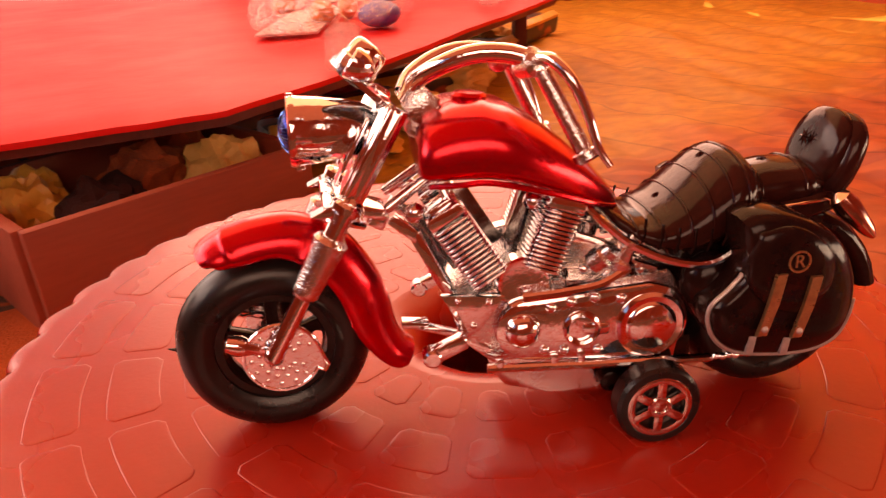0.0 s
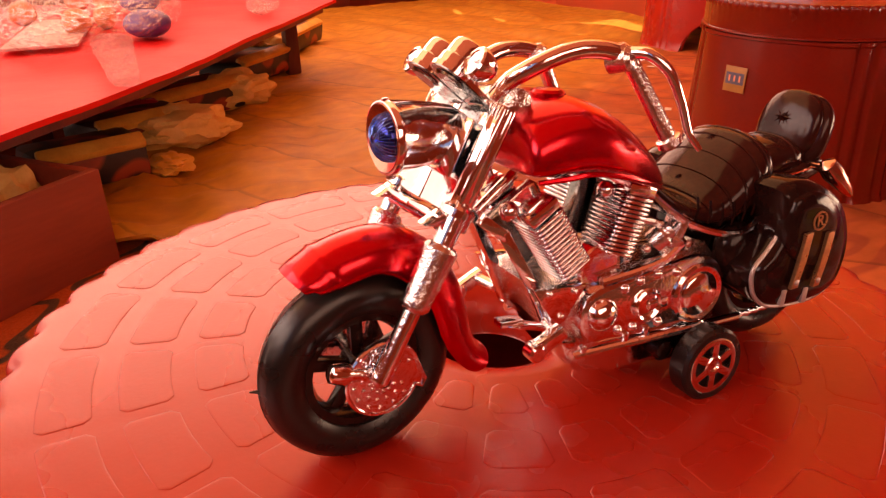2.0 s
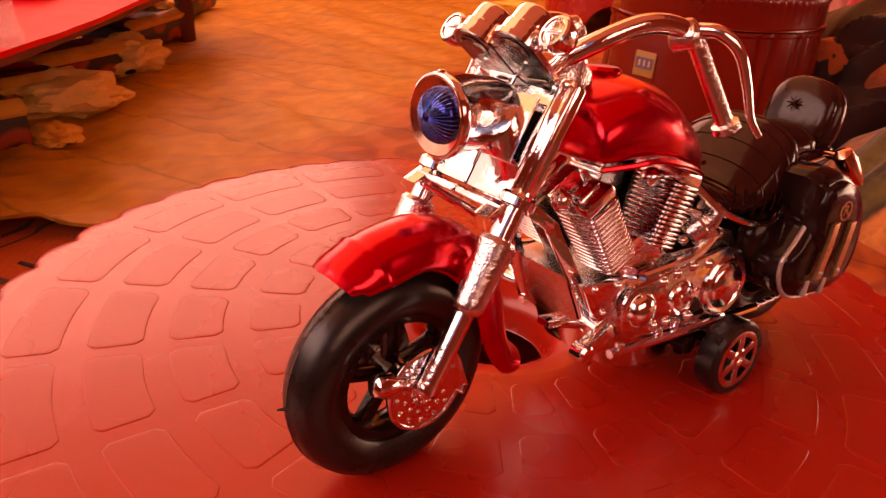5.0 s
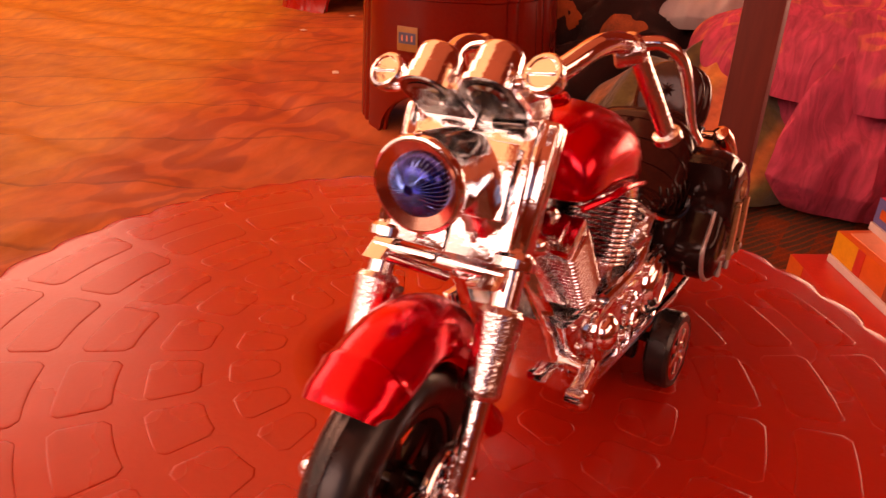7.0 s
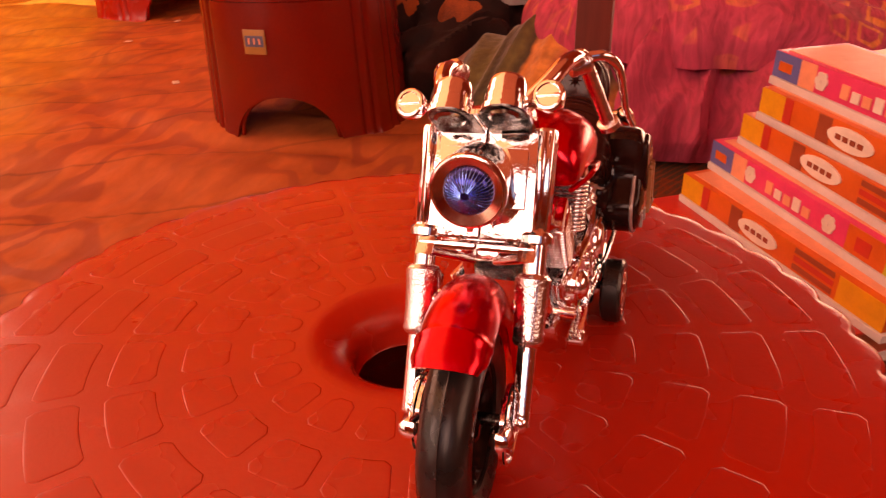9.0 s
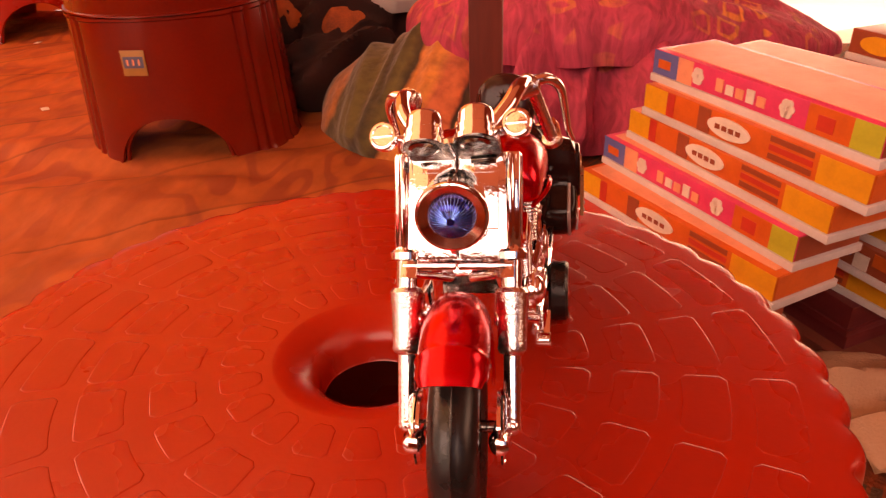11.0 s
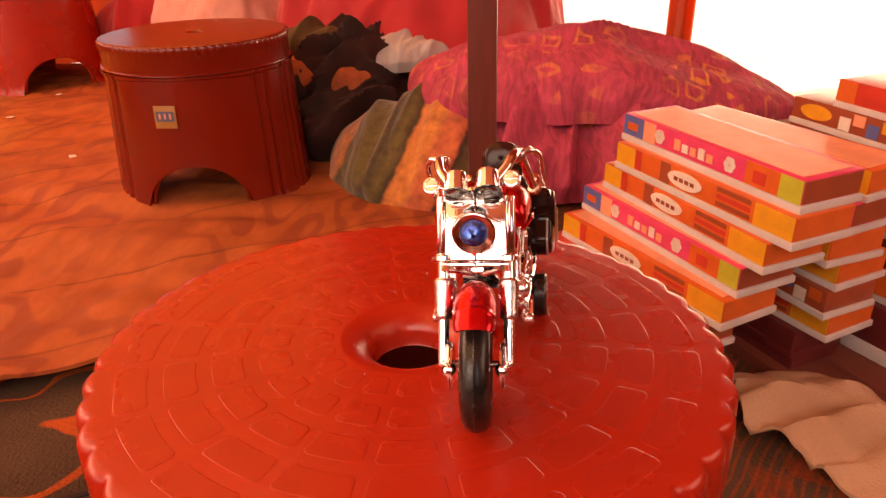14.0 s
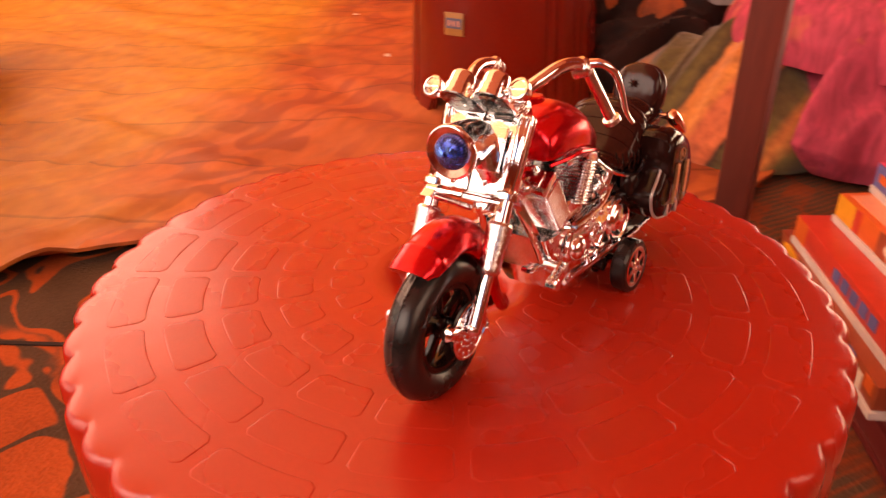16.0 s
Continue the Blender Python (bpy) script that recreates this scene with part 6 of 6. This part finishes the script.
        patch("print_panel", 0.82, 1.0, 0.03, 0.97, YELLOW)
        end("end_print", 0.05, 0.95, ORANGE)
        lid_print_glare(PEACH)
    elif kind == "red":
        for k in range(5):
            patch("title_bar", 0.36 + 0.07 * k, 0.36 + 0.07 * k + 0.052, 0.25, 0.75, BLUECARD)
        patch("print_panel", 0.0, 0.1, 0.03, 0.97, ORANGE)
        end("end_print", 0.1, 0.9, BROWN)
    elif kind == "brown":
        cols = (CREAM, PEACH, BLUECARD, YELLOW, CREAM, MAROON, PEACH, BLUECARD, CREAM, ORANGE)
        disc("oval_print", 0.14, 0.5, 0.018, 0.007, YELLOW)
        for k in range(10):
            patch("picture_print", 0.27 + 0.072 * k, 0.27 + 0.072 * k + 0.058, 0.1 if k % 2 else 0.35, 0.6 if k % 2 else 0.95, cols[k])
    elif kind == "maroon":
        for k in range(7):
            patch("title_bar", 0.2 + 0.05 * k, 0.2 + 0.05 * k + 0.03, 0.35 - 0.1 * (k % 2), 0.5 + 0.08 * (k % 3), YELLOW)
        disc("oval_print", 0.75, 0.6, 0.014, 0.006, CREAM)
    return bx


LAYER = 0.0234
FRONT_STACK = (("pink", 0.4384, -0.1121, 0.0), ("orange", 0.4300, -0.1068, 0.6), ("orange", 0.4423, -0.0993, -0.8), ("pink", 0.4470, -0.0822, 1.0), ("orange", 0.4344, -0.0639, 4.0),
               ("red", 0.4327, -0.0405, 1.5), ("brown", 0.4500, -0.0300, -2.0), ("plain", 0.4430, -0.0520, 1.0), ("plain", 0.4420, -0.0500, 0.0))
for k, (kind, x, y, turn) in enumerate(FRONT_STACK):
    carton(Vector((x, y, -0.0130 - LAYER * k)), kind, L=0.191, Hh=LAYER, turn=turn)
LT = Vector((0.446, -0.115, -0.016))
BACK = -NRM
for k, kind in enumerate(("orange", "pink", "orange", "orange", "brown", "orange", "plain", "plain")):
    carton(LT + BACK * 0.072 + U * (-0.02 - 0.02 * (kind == "plain")) + Vector((0, 0, -0.0130 - 0.0243 * k)), kind, L=0.195, Hh=0.0243, turn=(5, 2, -3, 2, 0, 3, 0, 1)[k])
for k, kind in enumerate(("red", "brown", "brown", "orange", "pink", "plain", "plain", "plain", "plain")):
    carton(LT + BACK * 0.17 + U * (0.095 - 0.045 * (k > 0) - 0.05 * (kind == "plain")) + Vector((0.05, 0, 0.020 - 0.0254 * k)), kind, turn=(-4, -2, 1, 2, 0, 1, 2, -1, 0)[k], D=0.08)
for spot, kind, hh, tray in ((Vector((0.385, -0.327, -0.135)), "red", 0.028, 0.0055), (Vector((0.389, -0.314, -0.1632)), "maroon", 0.0490, 0.013)):
    carton(spot, kind, L=0.22, D=0.1, Hh=hh, turn=3.0, tray=tray)
for k in range(4):
    bm = bmesh.new()
    block(bm, (0, 0, 0), (0.44, 0.055, 0.012), None, 0.001)
    solid("plank", bm, PLANK, "red-brown wooden plank lying on the carpet", "plank", pose(0.44 + 0.0275 * k - 0.01 * (k % 2), -0.222 - 0.0520 * k, FLOOR + 0.0061, 0, 0, 28), group="planks under the boxes")

# ---- things beside the mat ----
SHEET = material("bright_red_plastic_sheet", (0.78, 0.022, 0.016), (0.68, 0.018, 0.014), rough=0.5, scale=8, fine=90, bump=0.0015, bump_scale=14, spec=0.22)
tbl = thing("low_table", "low wooden table covered with a bright red plastic sheet", "table")
top_pts = [(-0.065, 0.60), (0.125, 0.79), (0.60, 1.385), (0.42, 1.53), (0.05, 1.68), (-0.13, 1.80), (-0.85, 2.36), (-1.3, 2.36), (-1.3, 0.62), (-0.45, 0.52)]
part("table_cover", wavy_sheet(top_pts, -0.062, 0.006, 0.006, 5.0, 0.03, 14.0, -0.006), SHEET, tbl, "bright red glossy plastic sheet", 60)
part("tabletop", slab([(-0.07, 0.64), (0.10, 0.81), (0.57, 1.39), (0.40, 1.50), (0.04, 1.65), (-0.14, 1.77), (-0.86, 2.32), (-1.26, 2.32), (-1.26, 0.66), (-0.45, 0.56)], -0.092, -0.0685), WOOD, tbl)
for x, y in ((-0.02, 1.02), (0.5, 1.42), (-1.2, 2.2), (-1.2, 0.75)):
    bm = bmesh.new()
    block(bm, (x, y, (FLOOR + -0.0925) / 2), (0.028, 0.028, -0.0925 - FLOOR), None, 0.002)
    part("leg", bm, WOOD, tbl)

# clear packet with coloured pieces on the sheet
FILM = bpy.data.materials.new("clear_packet_film")
FILM.use_nodes = True
fnodes, flinks = FILM.node_tree.nodes, FILM.node_tree.links
fp = fnodes["Principled BSDF"]
fp.inputs["Base Color"].default_value = (0.95, 0.9, 0.88, 1)
fp.inputs["Metallic"].default_value = 0.6
fp.inputs["Roughness"].default_value = 0.16
ft = fnodes.new("ShaderNodeBsdfTransparent")
fm = fnodes.new("ShaderNodeMixShader")
fn = fnodes.new("ShaderNodeTexNoise")
fn.inputs["Scale"].default_value = 38
fn.inputs["Detail"].default_value = 3
fr = fnodes.new("ShaderNodeMapRange")
fr.inputs["From Min"].default_value, fr.inputs["From Max"].default_value = 0.42, 0.7
fr.inputs["To Min"].default_value, fr.inputs["To Max"].default_value = 0.06, 0.65
fb = fnodes.new("ShaderNodeBump")
fb.inputs["Distance"].default_value = 0.012
flinks.new(fn.outputs["Fac"], fr.inputs["Value"])
flinks.new(fr.outputs["Result"], fm.inputs["Fac"])
flinks.new(fn.outputs["Fac"], fb.inputs["Height"])
flinks.new(fb.outputs["Normal"], fp.inputs["Normal"])
flinks.new(ft.outputs["BSDF"], fm.inputs[1])
flinks.new(fp.outputs["BSDF"], fm.inputs[2])
flinks.new(fm.outputs["Shader"], fnodes["Material Output"].inputs["Surface"])
ORANGE_PIECE = card("orange_plastic_piece", (0.8, 0.2, 0.03), 0.4)
VIOLET_PIECE = card("violet_plastic_piece", (0.13, 0.07, 0.3), 0.4)
GREY_PIECE = card("slate_plastic_piece", (0.08, 0.15, 0.22), 0.4)
PALE_PIECE = card("pale_pink_insert_card", (0.75, 0.5, 0.45), 0.5)
pk = thing("toy_packet", "clear plastic packet of orange and violet pieces on red sheet", "packet")


def pillow(bm, c, r, turn, rough=0.006, freq=40.0):
    ball(bm, c, r, 36, 18, pose(0, 0, 0, 0, 0, turn))
    for v in bm.verts:
        v.co.z += rough * noise.noise(v.co * freq)


bm = bmesh.new()
pillow(bm, (0.10, 1.22, -0.030), (0.14, 0.33, 0.055), -12, 0.012, 30.0)
part("film", bm, FILM, pk, "clear crinkled film")
bm = bmesh.new()
tail = smooth_path([(0.085, 0.93, -0.040), (0.075, 0.84, -0.039), (0.066, 0.75, -0.042), (0.058, 0.66, -0.046)], 5)
pipe(bm, tail, 0.02, 14, [0.026 - 0.012 * i / (len(tail) - 1) + 0.004 * noise.noise((i * 0.9, 0, 0)) for i in range(len(tail))])
bmesh.ops.scale(bm, vec=(1, 1, 0.4), verts=bm.verts, space=Matrix.Translation((0, 0, 0.046)))
part("twisted_end", bm, FILM, pk)
bm = bmesh.new()
block(bm, (0.035, 1.15, -0.0535), (0.095, 0.30, 0.004), pose(0, 0, 0, 0, 0, -12), 0.001)
part("insert_card", bm, PALE_PIECE, pk, "pale patterned insert card")
for x, y, rx, ry, mt in ((0.113, 1.17, 0.016, 0.06, ORANGE_PIECE), (0.145, 1.42, 0.016, 0.08, ORANGE_PIECE), (0.150, 1.03, 0.032, 0.062, VIOLET_PIECE), (0.20, 1.36, 0.034, 0.07, VIOLET_PIECE), (0.235, 1.52, 0.04, 0.07, GREY_PIECE),
                        (0.066, 1.12, 0.020, 0.04, ORANGE_PIECE), (0.105, 1.46, 0.02, 0.05, ORANGE_PIECE), (0.005, 1.30, 0.02, 0.05, ORANGE_PIECE)):
    bm = bmesh.new()
    ball(bm, (x, y, -0.038), (rx * 1.05, ry * 0.6, 0.020), 18, 10, pose(0, 0, 0, 0, 0, -12))
    part("piece", bm, mt, pk)
pk2 = thing("small_packet", "small clear packet lying on the red sheet", "packet")
bm = bmesh.new()
pillow(bm, (0.385, 1.22, -0.045), (0.03, 0.11, 0.012), -18, 0.005, 60.0)
part("film", bm, FILM, pk2)

DARKPACK = motif_material("dark_printed_packet", (0.03, 0.018, 0.014), (0.35, 0.06, 0.02), 14.0, rough=0.4, ring=0.3, width=0.12, warp=0.05, wear=0.6)
YELLOWFOIL = material("yellow_foil_edge", (0.88, 0.55, 0.10), (0.7, 0.36, 0.06), rough=0.35, scale=20, fine=200, bump=0.002, bump_scale=30)
PAPER = material("crumpled_cream_paper", (0.88, 0.66, 0.22), (0.75, 0.48, 0.12), rough=0.8, scale=20, fine=250, bump=0.004, bump_scale=25)


def dark_pack(x, y, z, L, turn, tilt):
    t = thing("cracker_packet", "long dark printed cracker packet with a yellow foil edge", "packet", "cracker packets under the table", pose(x, y, z, 0, tilt, turn))
    bm = bmesh.new()
    block(bm, (0, 0, 0.03), (L, 0.10, 0.05), None, 0.012)
    for v in bm.verts:
        v.co += Vector((noise.noise(v.co * 20), noise.noise(v.co * 23 + Vector((3, 0, 0))), noise.noise(v.co * 17))) * 0.006
    part("wrapper", bm, DARKPACK, t)
    bm = bmesh.new()
    block(bm, (0, -0.045, 0.053), (L * 0.92, 0.022, 0.012), pose(0, 0, 0, 30), 0.004)
    part("foil_edge", bm, YELLOWFOIL, t, "yellow foil edge")


dark_pack(0.20, 1.16, FLOOR + 0.012, 0.22, 25, 0)
dark_pack(0.40, 1.40, FLOOR + 0.012, 0.22, 40, 0)
dark_pack(0.10, 1.02, FLOOR + 0.012, 0.16, 20, 0)
dark_pack(0.60, 1.70, FLOOR + 0.012, 0.24, 50, 0)
dark_pack(0.02, 0.90, FLOOR + 0.012, 0.14, 10, 0)


def crumple(name, x, y, z, r, mat, label, category, seed):
    bm = bmesh.new()
    bmesh.ops.create_icosphere(bm, subdivisions=4, radius=1.0)
    for v in bm.verts:
        p = v.co.normalized()
        k = 1 + 0.35 * noise.noise(p * 2.2 + Vector((seed, 0, 0))) - 0.25 * abs(noise.noise(p * 5 + Vector((0, seed, 0))))
        v.co = Vector((p.x * r[0], p.y * r[1], max(-0.9, p.z) * r[2])) * k
    zmin = min(v.co.z for v in bm.verts)
    bmesh.ops.translate(bm, vec=(x, y, z - zmin), verts=bm.verts)
    return solid(name, bm, mat, label, category, angle=25)


crumple("crumpled_paper", 0.30, 1.18, FLOOR + 0.010, (0.07, 0.05, 0.035), PAPER, "crumpled cream paper beside the packets", "paper", 1.0)
crumple("crumpled_paper", 0.16, 0.98, FLOOR + 0.010, (0.08, 0.05, 0.03), PAPER, "crumpled cream paper on the mat", "paper", 2.0)
crumple("crumpled_paper", 0.46, 1.50, FLOOR + 0.010, (0.07, 0.06, 0.04), PAPER, "crumpled cream paper beside the packets", "paper", 3.0)
crumple("foil_scrap", 0.12, 0.88, FLOOR + 0.010, (0.03, 0.04, 0.012), YELLOWFOIL, "scrap of yellow foil on the mat", "foil", 4.0)
crumple("red_pouch", 0.09, 1.10, FLOOR + 0.006, (0.07, 0.05, 0.04), REDCLOTH, "red cloth pouch under the table", "pouch", 5.0)

# open crate with bits in it
cr = thing("crate", "red-brown wooden crate with an open top, holding wrappers", "crate", m=pose(-0.175, 0.66, FLOOR, 0, 0, 35))
W2, D2, HC = 0.30, 0.22, 0.10
for x, y, sx, sy in ((0, -D2 / 2, W2, 0.012), (0, D2 / 2, W2, 0.012), (-W2 / 2, 0, 0.012, D2 - 0.0125), (W2 / 2 - 0.006, 0, 0.012, D2 - 0.0125)):
    bm = bmesh.new()
    block(bm, (x, y, HC / 2), (sx, sy, HC), None, 0.0015)
    part("board", bm, CRATE_WOOD, cr)
bm = bmesh.new()
block(bm, (0, 0, 0.006), (W2 - 0.025, D2 - 0.0135, 0.01))
part("bottom", bm, PLANK, cr)
cm = cr.matrix_world
for k, (x, y, r, mt, lb, ct) in enumerate((
        (0.09, -0.03, (0.05, 0.04, 0.05), PAPER, "pale wrapper in the crate", "wrapper"), (0.02, 0.02, (0.05, 0.05, 0.05), ORANGECLOTH, "orange wrapper in the crate", "wrapper"),
        (-0.05, -0.03, (0.05, 0.05, 0.045), DARKCLOTH, "dark wrapper in the crate", "wrapper"), (-0.1, 0.03, (0.04, 0.05, 0.05), YELLOWFOIL, "yellow foil wrapper in the crate", "wrapper"),
        (0.08, 0.06, (0.045, 0.03, 0.05), ORANGECLOTH, "orange wrapper in the crate", "wrapper"))):
    p = cm @ Vector((x, y, 0.011))
    crumple("wrapper", p.x, p.y, p.z, r, mt, lb, ct, 10.0 + k)

# small scraps of paper dropped on the mat
for k, (x, y) in enumerate(((1.359, 1.012), (0.910, 0.720), (1.159, 0.996))):
    bm = bmesh.new()
    block(bm, (0, 0, 0), (0.014, 0.011, 0.0012), None, 0.0003)
    for v in bm.verts:
        v.co.z += 0.0015 * noise.noise(v.co * 200 + Vector((k, 0, 0)))
    lift = abs(noise.noise((x * 6.0, y * 2.1, 3.0)) * 0.026 + noise.noise((x * 18.0, y * 6.0, 8.0)) * 0.0078)
    lift += 0.010 * max(0.0, 1 - 2 * abs(noise.noise((x * 3.0 + 4.0, (y + 0.25 * x) * 17.0, 12.0)))) ** 2 * math.exp(-(x / 0.55) ** 2)
    solid("paper_scrap", bm, CREAM, "tiny cream paper scrap lying on the mat", "paper scrap", pose(x, y, FLOOR + 0.0072 + lift, 0, 0, 40 * k), group="paper scraps")
